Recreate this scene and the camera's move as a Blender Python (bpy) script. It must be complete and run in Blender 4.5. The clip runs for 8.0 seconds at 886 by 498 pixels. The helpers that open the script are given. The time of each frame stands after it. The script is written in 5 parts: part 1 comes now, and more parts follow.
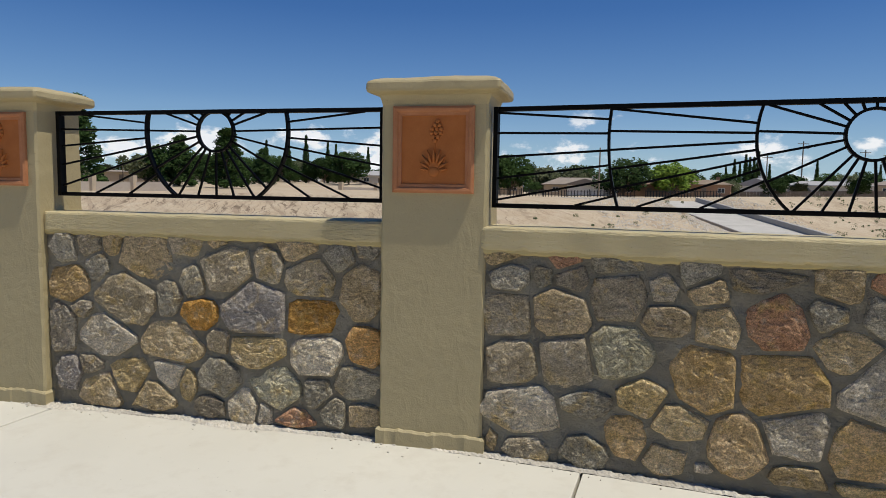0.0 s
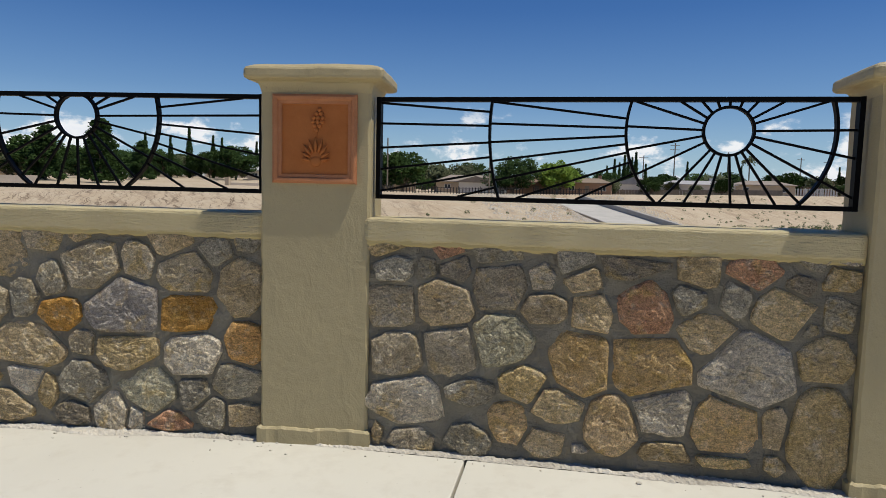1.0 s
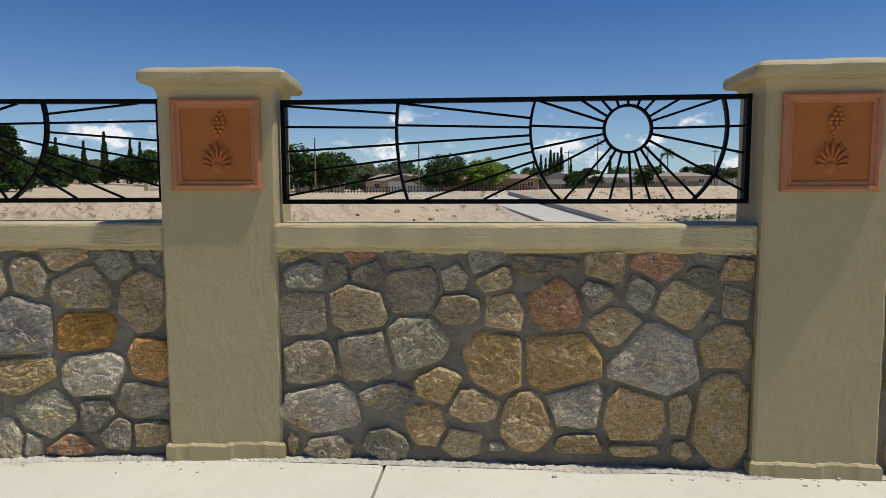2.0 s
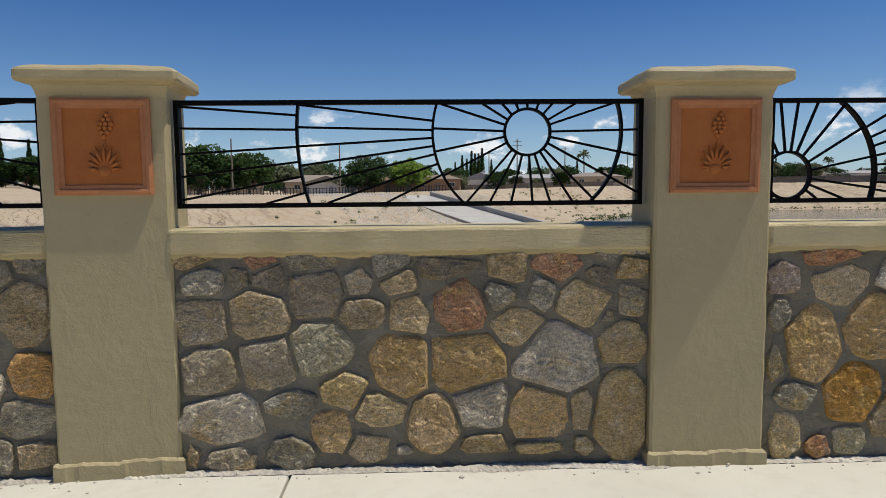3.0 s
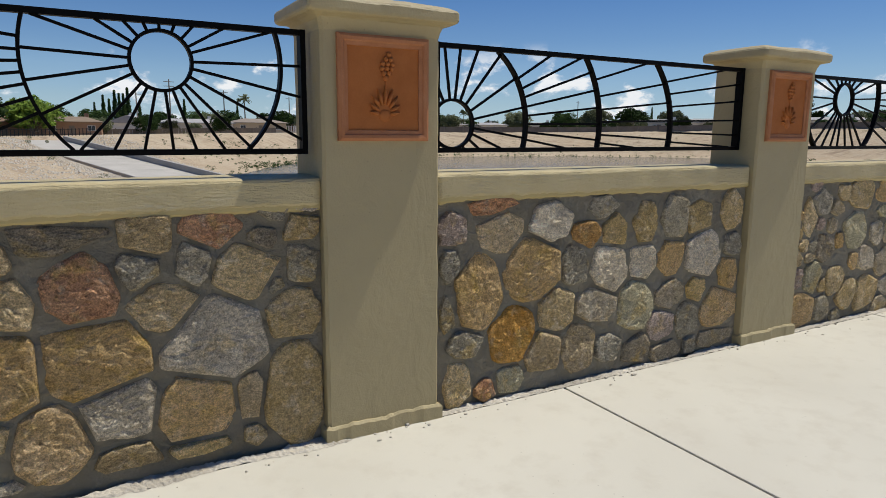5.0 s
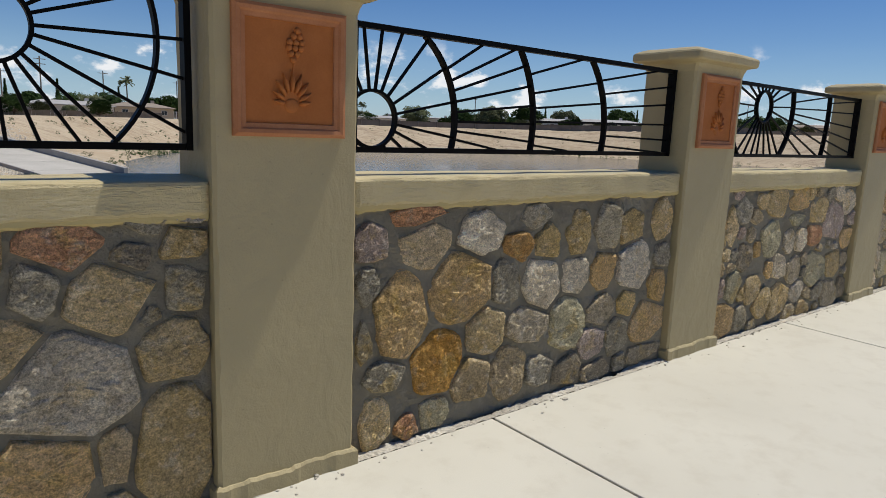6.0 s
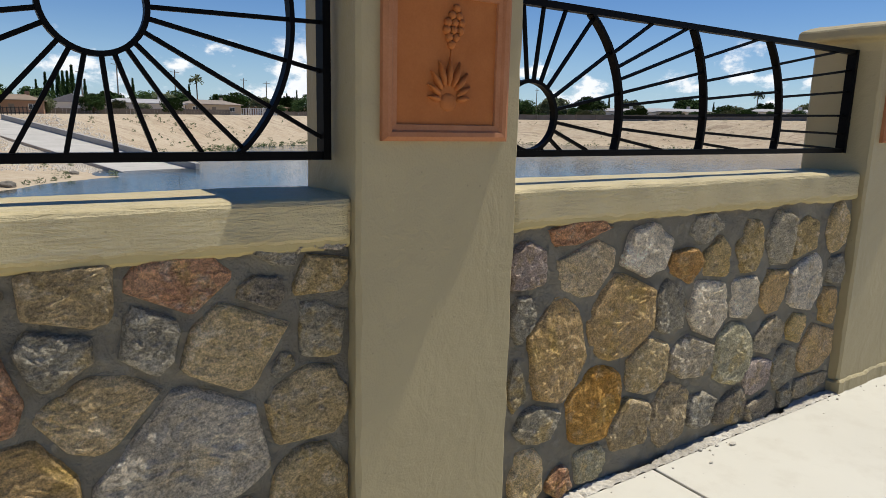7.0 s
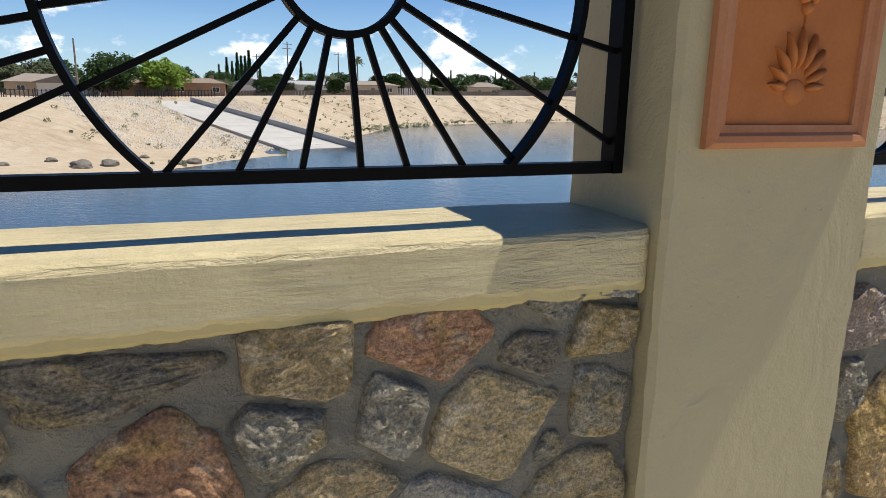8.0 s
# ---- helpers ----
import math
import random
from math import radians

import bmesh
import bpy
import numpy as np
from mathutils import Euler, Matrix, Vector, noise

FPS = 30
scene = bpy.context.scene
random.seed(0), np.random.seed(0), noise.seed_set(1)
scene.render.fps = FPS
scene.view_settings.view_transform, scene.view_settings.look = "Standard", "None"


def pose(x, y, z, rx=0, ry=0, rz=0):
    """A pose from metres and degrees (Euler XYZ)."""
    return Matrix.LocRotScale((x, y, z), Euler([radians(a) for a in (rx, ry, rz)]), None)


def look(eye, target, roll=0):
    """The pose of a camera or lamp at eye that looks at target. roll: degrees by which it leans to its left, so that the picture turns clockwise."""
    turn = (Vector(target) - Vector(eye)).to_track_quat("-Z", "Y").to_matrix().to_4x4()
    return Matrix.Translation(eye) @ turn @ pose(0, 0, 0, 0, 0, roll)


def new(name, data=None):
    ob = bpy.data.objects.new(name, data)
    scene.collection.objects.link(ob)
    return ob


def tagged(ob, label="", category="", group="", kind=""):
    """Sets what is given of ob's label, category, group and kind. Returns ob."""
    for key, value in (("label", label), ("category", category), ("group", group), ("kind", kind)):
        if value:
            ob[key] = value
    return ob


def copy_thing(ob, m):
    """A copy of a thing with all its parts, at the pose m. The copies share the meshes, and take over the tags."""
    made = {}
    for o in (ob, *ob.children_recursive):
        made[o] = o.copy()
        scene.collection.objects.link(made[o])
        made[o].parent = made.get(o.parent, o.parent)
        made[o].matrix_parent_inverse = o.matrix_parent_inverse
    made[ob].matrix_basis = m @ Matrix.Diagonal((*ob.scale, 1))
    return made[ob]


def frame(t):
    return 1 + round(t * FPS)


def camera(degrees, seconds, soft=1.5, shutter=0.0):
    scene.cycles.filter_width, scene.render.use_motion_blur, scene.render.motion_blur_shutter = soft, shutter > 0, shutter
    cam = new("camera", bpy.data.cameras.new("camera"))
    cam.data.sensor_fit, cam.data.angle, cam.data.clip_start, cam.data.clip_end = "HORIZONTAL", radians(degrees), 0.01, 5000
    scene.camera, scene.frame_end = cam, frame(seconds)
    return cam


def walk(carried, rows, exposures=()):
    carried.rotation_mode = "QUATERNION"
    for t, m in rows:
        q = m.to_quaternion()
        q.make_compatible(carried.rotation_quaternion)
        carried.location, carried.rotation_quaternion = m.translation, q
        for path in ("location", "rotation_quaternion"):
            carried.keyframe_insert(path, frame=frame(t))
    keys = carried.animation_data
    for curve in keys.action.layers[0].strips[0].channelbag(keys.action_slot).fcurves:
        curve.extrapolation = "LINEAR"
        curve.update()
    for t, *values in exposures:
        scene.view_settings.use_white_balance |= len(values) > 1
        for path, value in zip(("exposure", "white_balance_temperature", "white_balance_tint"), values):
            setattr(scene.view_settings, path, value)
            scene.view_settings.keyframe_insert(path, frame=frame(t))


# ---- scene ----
cam = camera(67.5, 8.0, soft=0.45)
PATH = [
    (0, (1.423, -3.109, 1.396), (0.75, -1.234, 1.216), 1.0),
    (0.5, (1.444, -3.096, 1.373), (0.919, -1.173, 1.207), 1.2),
    (1, (1.465, -3.082, 1.368), (1.101, -1.124, 1.185), 1.4),
    (1.5, (1.519, -3.055, 1.384), (1.257, -1.081, 1.194), 0.7),
    (1.7, (1.537, -3.051, 1.385), (1.315, -1.073, 1.195), 0.4),
    (2.8, (1.637, -3.033, 1.394), (1.647, -1.04, 1.22), -0.9),
    (3, (1.655, -3.029, 1.395), (1.722, -1.039, 1.211), -0.5),
    (3.5, (1.713, -2.999, 1.392), (2.013, -1.037, 1.146), 0.5),
    (4, (1.739, -2.901, 1.405), (2.335, -1.01, 1.139), 0.5),
    (4.5, (1.735, -2.763, 1.393), (2.615, -0.994, 1.087), -0.1),
    (4.7, (1.748, -2.702, 1.389), (2.693, -0.971, 1.057), 0.3),
    (5.8, (1.934, -2.235, 1.412), (3.083, -0.631, 1.086), 1.0),
    (6, (1.957, -2.146, 1.408), (3.204, -0.622, 1.055), 2.3),
    (6.2, (1.962, -2.032, 1.404), (3.288, -0.578, 1.049), 2.8),
    (6.4, (1.967, -1.919, 1.4), (3.334, -0.507, 1.029), 2.5),
    (6.5, (1.969, -1.862, 1.398), (3.326, -0.436, 1.044), 1.3),
    (7, (1.957, -1.556, 1.42), (3.058, 0.07, 1.039), 1.4),
    (7.2, (1.967, -1.437, 1.428), (2.97, 0.243, 1.016), 1.1),
    (7.5, (1.981, -1.258, 1.44), (2.852, 0.487, 0.997), 0.8),
    (7.8, (1.938, -1.095, 1.447), (2.679, 0.715, 1.027), 0.8),
    (8, (1.909, -0.986, 1.451), (2.617, 0.83, 1.002), 0.9),
]
walk(cam, [(t, look(eye, target, roll)) for t, eye, target, roll in PATH],
     [(0.0, -0.29), (5.8, -0.31), (6.3, -0.33), (7.0, -0.10), (7.5, 0.10), (8.0, 0.20)])


# ---- light, world and exposure ----
SUN_WAY = Vector((0.365, -0.046, 1.0)).normalized()          # towards the sun
sun = new("sun", bpy.data.lights.new("sun", "SUN"))
sun.data.energy, sun.data.angle, sun.data.color = 4.9, radians(0.5), (1.0, 0.965, 0.885)
sun.matrix_world = look((0, 0, 30), Vector((0, 0, 30)) - SUN_WAY)


class Nodes:
    """A short hand for node trees: each call adds a node, sets its fields and links its inputs."""
    def __init__(self, tree):
        self.tree = tree
        tree.nodes.clear()

    def __call__(self, kind, fields=None, **inputs):
        n = self.tree.nodes.new("ShaderNode" + kind)
        fields = fields or {}
        if "operation" in fields:
            n.operation = fields["operation"]
        if "feature" in fields:
            n.feature = fields["feature"]
        if "interpolation_type" in fields:
            n.interpolation_type = fields["interpolation_type"]
        for k, v in inputs.items():
            k = int(k[1:]) if k[0] == "i" and k[1:].isdigit() else k.replace("_", " ")
            if isinstance(v, bpy.types.NodeSocket):
                self.tree.links.new(v, n.inputs[k])
            else:
                n.inputs[k].default_value = v
        return n

    def noise(self, co, scale, detail=4.0, rough=0.55, distortion=0.0):
        return self("TexNoise", Vector=co, Scale=scale, Detail=detail, Roughness=rough, Distortion=distortion).outputs["Fac"]

    def ramp(self, fac, stops):
        n = self("ValToRGB", Fac=fac)
        e = n.color_ramp.elements
        while len(e) < len(stops):
            e.new(0.5)
        for el, (p, c) in zip(e, stops):
            el.position = p
            el.color = (*c, 1) if isinstance(c, tuple) else (c, c, c, 1)
        return n.outputs["Color"]

    def mix(self, fac, a, b, blend="MIX"):
        n = self.tree.nodes.new("ShaderNodeMix")
        n.data_type, n.blend_type = "RGBA", blend
        for i, v in ((0, fac), (6, a), (7, b)):
            if isinstance(v, bpy.types.NodeSocket):
                self.tree.links.new(v, n.inputs[i])
            else:
                n.inputs[i].default_value = (*v, 1) if isinstance(v, tuple) and len(v) == 3 else v
        return n.outputs[2]

    def math(self, op, a, b=0.0, c=0.0):
        return self("Math", {"operation": op}, i0=a, i1=b, i2=c).outputs[0]


# the sky: clear blue above, cumulus low over the houses
world = bpy.data.worlds.new("sky")
scene.world = world
world.use_nodes = True
N = Nodes(world.node_tree)
sky = N("TexSky")
sky.sky_type, sky.sun_disc = "NISHITA", False
sky.sun_elevation, sky.sun_rotation = math.asin(SUN_WAY.z), math.atan2(SUN_WAY.x, SUN_WAY.y)
sky.altitude, sky.air_density, sky.dust_density, sky.ozone_density = 1200.0, 1.0, 0.15, 3.5
co = N("TexCoord").outputs["Generated"]
sep = N("SeparateXYZ", Vector=co)
flat = N("CombineXYZ", X=sep.outputs["X"], Y=sep.outputs["Y"], Z=N.math("MULTIPLY", sep.outputs["Z"], 1.7)).outputs[0]
puff = N.noise(flat, 15.0, 10.0, 0.58, 0.1)
big = N.noise(flat, 4.3, 2.0, 0.5)
dens = N.math("ADD", N.math("MULTIPLY", puff, 0.62), N.math("MULTIPLY", big, 0.5))
band = N.ramp(sep.outputs["Z"], [(0.0, 0.06), (0.03, 0.11), (0.065, 0.105), (0.095, 0.05), (0.125, 0.0)])
veil = N.noise(N("CombineXYZ", X=sep.outputs["X"], Y=sep.outputs["Y"], Z=N.math("MULTIPLY", sep.outputs["Z"], 6.0)).outputs[0], 3.0, 5.0, 0.6)
cover = N.math("SUBTRACT", N.math("ADD", dens, band), 0.662)
mask = N("MapRange", {"interpolation_type": "SMOOTHSTEP"}, i0=cover, i1=0.0, i2=0.085, i3=0.0, i4=0.95).outputs[0]
low = N.ramp(sep.outputs["Z"], [(0.0, 0.3), (0.03, 1.0), (0.09, 1.0), (0.13, 0.0)])
mask = N.math("MULTIPLY", mask, low)
shade = N.ramp(cover, [(0.0, (0.75, 0.82, 0.93)), (0.06, (1.0, 1.0, 1.0)), (0.16, (0.82, 0.86, 0.93))])
haze = N.math("MULTIPLY", N("MapRange", i0=veil, i1=0.45, i2=0.75, i3=0.0, i4=0.18).outputs[0], low)
haze = N.math("ADD", haze, N.ramp(sep.outputs["Z"], [(0.0, 0.60), (0.05, 0.36), (0.13, 0.12), (0.25, 0.0)]))
deep = N("HueSaturation", Color=sky.outputs["Color"], Hue=0.511, Saturation=1.30, Value=1.0)
clear = N("Background", Color=deep.outputs[0], Strength=0.10)
white = N("Background", Color=shade, Strength=1.15)
thin = N("MixShader", i0=haze, i1=clear.outputs[0], i2=N("Background", Color=(0.43, 0.69, 1.0, 1), Strength=0.84).outputs[0])
both = N("MixShader", i0=mask, i1=thin.outputs[0], i2=white.outputs[0])
N("OutputWorld", Surface=both.outputs[0])


# ---- materials ----
def material(name, build):
    m = bpy.data.materials.new(name)
    m.use_nodes = True
    N = Nodes(m.node_tree)
    co = N("TexCoord").outputs["Object"]
    colour, rough, height, strength, dist, extra = build(N, co)
    b = N("BsdfPrincipled", Base_Color=colour, Roughness=rough, **extra)
    if height is not None:
        bump = N("Bump", Height=height, Strength=strength, Distance=dist)
        m.node_tree.links.new(bump.outputs[0], b.inputs["Normal"])
    N("OutputMaterial", Surface=b.outputs[0])
    return m


def mottled(name, a, b, rough=0.8, scale=3.0, fine=60.0, bump=0.3, dist=0.004, stretch=(1, 1, 1), metallic=0.0, spread=0.0, spec=0.3):
    """Two tones mixed by a coarse and a fine grain, with relief from the fine one."""
    def build(N, co):
        co = N("Mapping", Vector=co, Scale=stretch).outputs[0]
        if spread:
            w = N("ObjectInfo").outputs["Random"]
            co = N("VectorMath", {"operation": "ADD"}, i0=co, i1=N("CombineXYZ", X=N.math("MULTIPLY", w, 37.0), Y=0.0, Z=0.0).outputs[0]).outputs[0]
        c1, c2 = N.noise(co, scale, 5.0), N.noise(co, fine, 4.0, 0.65)
        f = N.math("ADD", N.math("MULTIPLY", c1, 0.65), N.math("MULTIPLY", c2, 0.35))
        col = N.mix(N.ramp(f, [(0.35, 0.0), (0.65, 1.0)]), a, b)
        if spread:
            hs = N("HueSaturation", Color=col, Value=N("MapRange", i0=w, i1=0.0, i2=1.0, i3=1 - spread, i4=1 + spread).outputs[0])
            col = hs.outputs[0]
        return col, rough, N.math("ADD", N.math("MULTIPLY", c2, 0.6), N.math("MULTIPLY", c1, 0.4)), bump, dist, {"Metallic": metallic, "Specular_IOR_Level": spec}
    return material(name, build)


def paint_build(base, worn, brushed):
    def build(N, co):
        big, mid, fine = N.noise(co, 2.2, 4.0), N.noise(co, 11.0, 5.0, 0.6), N.noise(co, 140.0, 3.0)
        col = N.mix(N.ramp(big, [(0.3, 0.0), (0.7, 1.0)]), base, tuple(v * 0.9 for v in base))
        spots = N.ramp(N.noise(co, 26.0, 6.0, 0.7), [(0.66, 0.0), (0.72, 1.0)])
        col = N.mix(N.math("MULTIPLY", spots, 0.35), col, worn)
        pits = N("TexVoronoi", {"feature": "F1"}, Vector=co, Scale=19.0).outputs["Distance"]
        pit = N.ramp(pits, [(0.045, 1.0), (0.07, 0.0)])
        col = N.mix(N.math("MULTIPLY", pit, 0.35), col, tuple(v * 0.35 for v in base))
        trowel = N.noise(N("Mapping", Vector=co, Rotation=(0, 0.06 if brushed else 0.35, 0), Scale=(4.0, 9.0, 13.0) if brushed else (7.0, 7.0, 5.0)).outputs[0], 1.0, 4.0, 0.55, 1.2)
        relief = N.math("ADD", N.math("ADD", N.math("MULTIPLY", mid, 0.7), N.math("MULTIPLY", trowel, 0.9)), N.math("MULTIPLY", fine, 0.15))
        if brushed:
            lines = N.noise(N("Mapping", Vector=co, Scale=(9.0, 50.0, 75.0)).outputs[0], 1.0, 5.0, 0.65, 1.2)
            relief = N.math("ADD", relief, N.math("MULTIPLY", lines, N.math("MULTIPLY", N.ramp(N.noise(co, 4.0, 3.0), [(0.36, 0.25), (0.6, 1.0)]), 1.1)))
        return col, 0.55, relief, 0.8, 0.021 if brushed else 0.011, {"Specular_IOR_Level": 0.35}
    return build


# one cream paint: pillars' shade and coping's sun put into the base colours
PAINT_SHADED = material("cream_paint_shaded", paint_build((0.42, 0.342, 0.185), (0.56, 0.475, 0.30), False))
PAINT_BRUSHED_LIT = material("cream_paint_brushed_lit", paint_build((0.56, 0.46, 0.25), (0.72, 0.62, 0.39), True))
PAINT_LIP = material("ochre_undercoat", paint_build((0.50, 0.395, 0.175), (0.62, 0.52, 0.30), False))
IRON = mottled("black_iron", (0.0018, 0.0018, 0.002), (0.004, 0.0038, 0.0038), 0.45, 20, 220, 0.2, 0.001, spec=0.06)
CLAY = mottled("terracotta", (0.36, 0.112, 0.024), (0.44, 0.148, 0.038), 0.75, 9, 160, 0.25, 0.002)
CLAY_PALE = mottled("terracotta_moulding", (0.37, 0.142, 0.056), (0.46, 0.20, 0.092), 0.75, 12, 150, 0.3, 0.002)


def mortar_build(N, co):
    a, b, c = N.noise(co, 3.0, 4.0), N.noise(co, 22.0, 6.0, 0.65), N.noise(co, 150.0, 4.0, 0.7)
    col = N.mix(N.ramp(a, [(0.3, 0.0), (0.7, 1.0)]), (0.235, 0.205, 0.15), (0.36, 0.32, 0.24))
    col = N.mix(N.ramp(b, [(0.56, 0.0), (0.75, 0.55)]), col, (0.46, 0.415, 0.33))
    return col, 0.9, N.math("ADD", N.math("MULTIPLY", b, 0.7), N.math("MULTIPLY", c, 0.3)), 1.0, 0.045, {"Specular_IOR_Level": 0.2}


MORTAR = material("grey_mortar", mortar_build)


def stone_material(name, a, b, c):
    """Rough fieldstone: two tones, blotches of a third, pits, relief at two scales; each stone shifted by its own random."""
    def build(N, co):
        w = N("ObjectInfo").outputs["Random"]
        co = N("VectorMath", {"operation": "ADD"}, i0=co, i1=N("CombineXYZ", X=N.math("MULTIPLY", w, 53.0), Y=N.math("MULTIPLY", w, 17.0), Z=0.0).outputs[0]).outputs[0]
        n1, n2, n3 = N.noise(co, 6.0, 4.0, 0.6, 0.3), N.noise(N("Mapping", Vector=co, Rotation=(0, 0.5, 0), Scale=(1.0, 1.0, 1.5)).outputs[0], 46.0, 8.0, 0.74, 0.25), N.noise(co, 150.0, 5.0, 0.8)
        col = N.mix(N.ramp(n1, [(0.40, 0.0), (0.60, 1.0)]), a, b)
        col = N.mix(N.ramp(N.noise(co, 15.0, 7.0, 0.7), [(0.52, 0.0), (0.64, 0.75)]), col, c)
        col = N.mix(N.ramp(N.noise(co, 7.5, 5.0, 0.65, 0.5), [(0.54, 0.0), (0.66, 0.5)]), col, (0.46, 0.325, 0.13))
        grain = N.ramp(N.math("ADD", N.math("MULTIPLY", n2, 0.42), N.math("MULTIPLY", n3, 0.58)), [(0.38, 0.42), (0.48, 0.90), (0.60, 1.65)])
        col = N.mix(1.0, col, grain, "MULTIPLY")
        hs = N("HueSaturation", Color=col, Saturation=N("MapRange", i0=w, i1=0.0, i2=1.0, i3=1.02, i4=1.18).outputs[0],
               Value=N("MapRange", i0=N.math("FRACT", N.math("MULTIPLY", w, 7.3)), i1=0.0, i2=1.0, i3=1.18, i4=1.56).outputs[0])
        relief = N.math("ADD", N.math("MULTIPLY", n2, 0.7), N.math("ADD", N.math("MULTIPLY", n1, 0.2), N.math("MULTIPLY", n3, 0.6)))
        return hs.outputs[0], 0.9, relief, 1.0, 0.022, {"Specular_IOR_Level": 0.05}
    return material(name, build)


STONE = {
    "g": stone_material("stone_grey", (0.27, 0.234, 0.172), (0.35, 0.308, 0.23), (0.47, 0.42, 0.325)),
    "k": stone_material("stone_grey_tan", (0.32, 0.262, 0.178), (0.39, 0.325, 0.228), (0.49, 0.425, 0.325)),
    "t": stone_material("stone_tan", (0.365, 0.28, 0.168), (0.43, 0.337, 0.212), (0.52, 0.44, 0.32)),
    "y": stone_material("stone_yellow", (0.41, 0.31, 0.17), (0.47, 0.365, 0.215), (0.55, 0.465, 0.335)),
    "a": stone_material("stone_ochre", (0.41, 0.29, 0.155), (0.46, 0.335, 0.195), (0.48, 0.375, 0.25)),
    "o": stone_material("stone_orange", (0.39, 0.222, 0.088), (0.45, 0.275, 0.118), (0.45, 0.325, 0.195)),
    "r": stone_material("stone_red", (0.38, 0.218, 0.135), (0.43, 0.262, 0.165), (0.42, 0.335, 0.25)),
    "w": stone_material("stone_pale", (0.43, 0.365, 0.27), (0.51, 0.44, 0.335), (0.66, 0.59, 0.47)),
    "n": stone_material("stone_green_grey", (0.33, 0.295, 0.20), (0.40, 0.355, 0.245), (0.47, 0.425, 0.32)),
    "d": stone_material("stone_dark", (0.225, 0.19, 0.14), (0.285, 0.243, 0.18), (0.36, 0.295, 0.22)),
    "b": stone_material("stone_blue_grey", (0.24, 0.21, 0.178), (0.285, 0.25, 0.212), (0.34, 0.30, 0.255)),
    "p": stone_material("stone_pink_grey", (0.34, 0.27, 0.22), (0.40, 0.32, 0.265), (0.48, 0.42, 0.36)),
}


def walk_build(N, co):
    a, b, c = N.noise(co, 0.9, 4.0), N.noise(co, 7.0, 6.0, 0.62), N.noise(co, 240.0, 3.0)
    col = N.mix(N.ramp(a, [(0.3, 0.0), (0.7, 1.0)]), (0.53, 0.50, 0.415), (0.585, 0.555, 0.465))
    col = N.mix(N.ramp(b, [(0.5, 0.0), (0.75, 0.6)]), col, (0.48, 0.44, 0.355))
    specks = N.ramp(N("TexVoronoi", {"feature": "F1"}, Vector=co, Scale=13.0).outputs["Distance"], [(0.03, 1.0), (0.05, 0.0)])
    col = N.mix(N.math("MULTIPLY", specks, 0.4), col, (0.22, 0.19, 0.15))
    return col, 0.85, N.math("ADD", N.math("MULTIPLY", b, 0.3), c), 0.18, 0.003, {"Specular_IOR_Level": 0.3}


PAVING = material("pale_concrete", walk_build)
JOINT = mottled("joint_dirt", (0.16, 0.12, 0.085), (0.26, 0.20, 0.15), 0.95, 8, 90, 0.5, 0.004)
RUBBLE = mottled("crumbled_concrete", (0.33, 0.295, 0.235), (0.60, 0.55, 0.455), 0.95, 5, 75, 0.8, 0.01)
CONCRETE = mottled("ramp_concrete", (0.40, 0.375, 0.325), (0.49, 0.46, 0.405), 0.85, 0.5, 8, 0.2, 0.01)
CONCRETE_DARK = mottled("kerb_concrete", (0.30, 0.285, 0.26), (0.38, 0.36, 0.33), 0.85, 0.6, 8, 0.3, 0.01)
BOULDER = mottled("dark_boulder", (0.12, 0.105, 0.085), (0.22, 0.19, 0.15), 0.9, 2, 14, 0.6, 0.03)
ROCK = mottled("riprap", (0.46, 0.40, 0.32), (0.62, 0.56, 0.46), 0.95, 1.5, 6, 0.4, 0.02, spread=0.2)


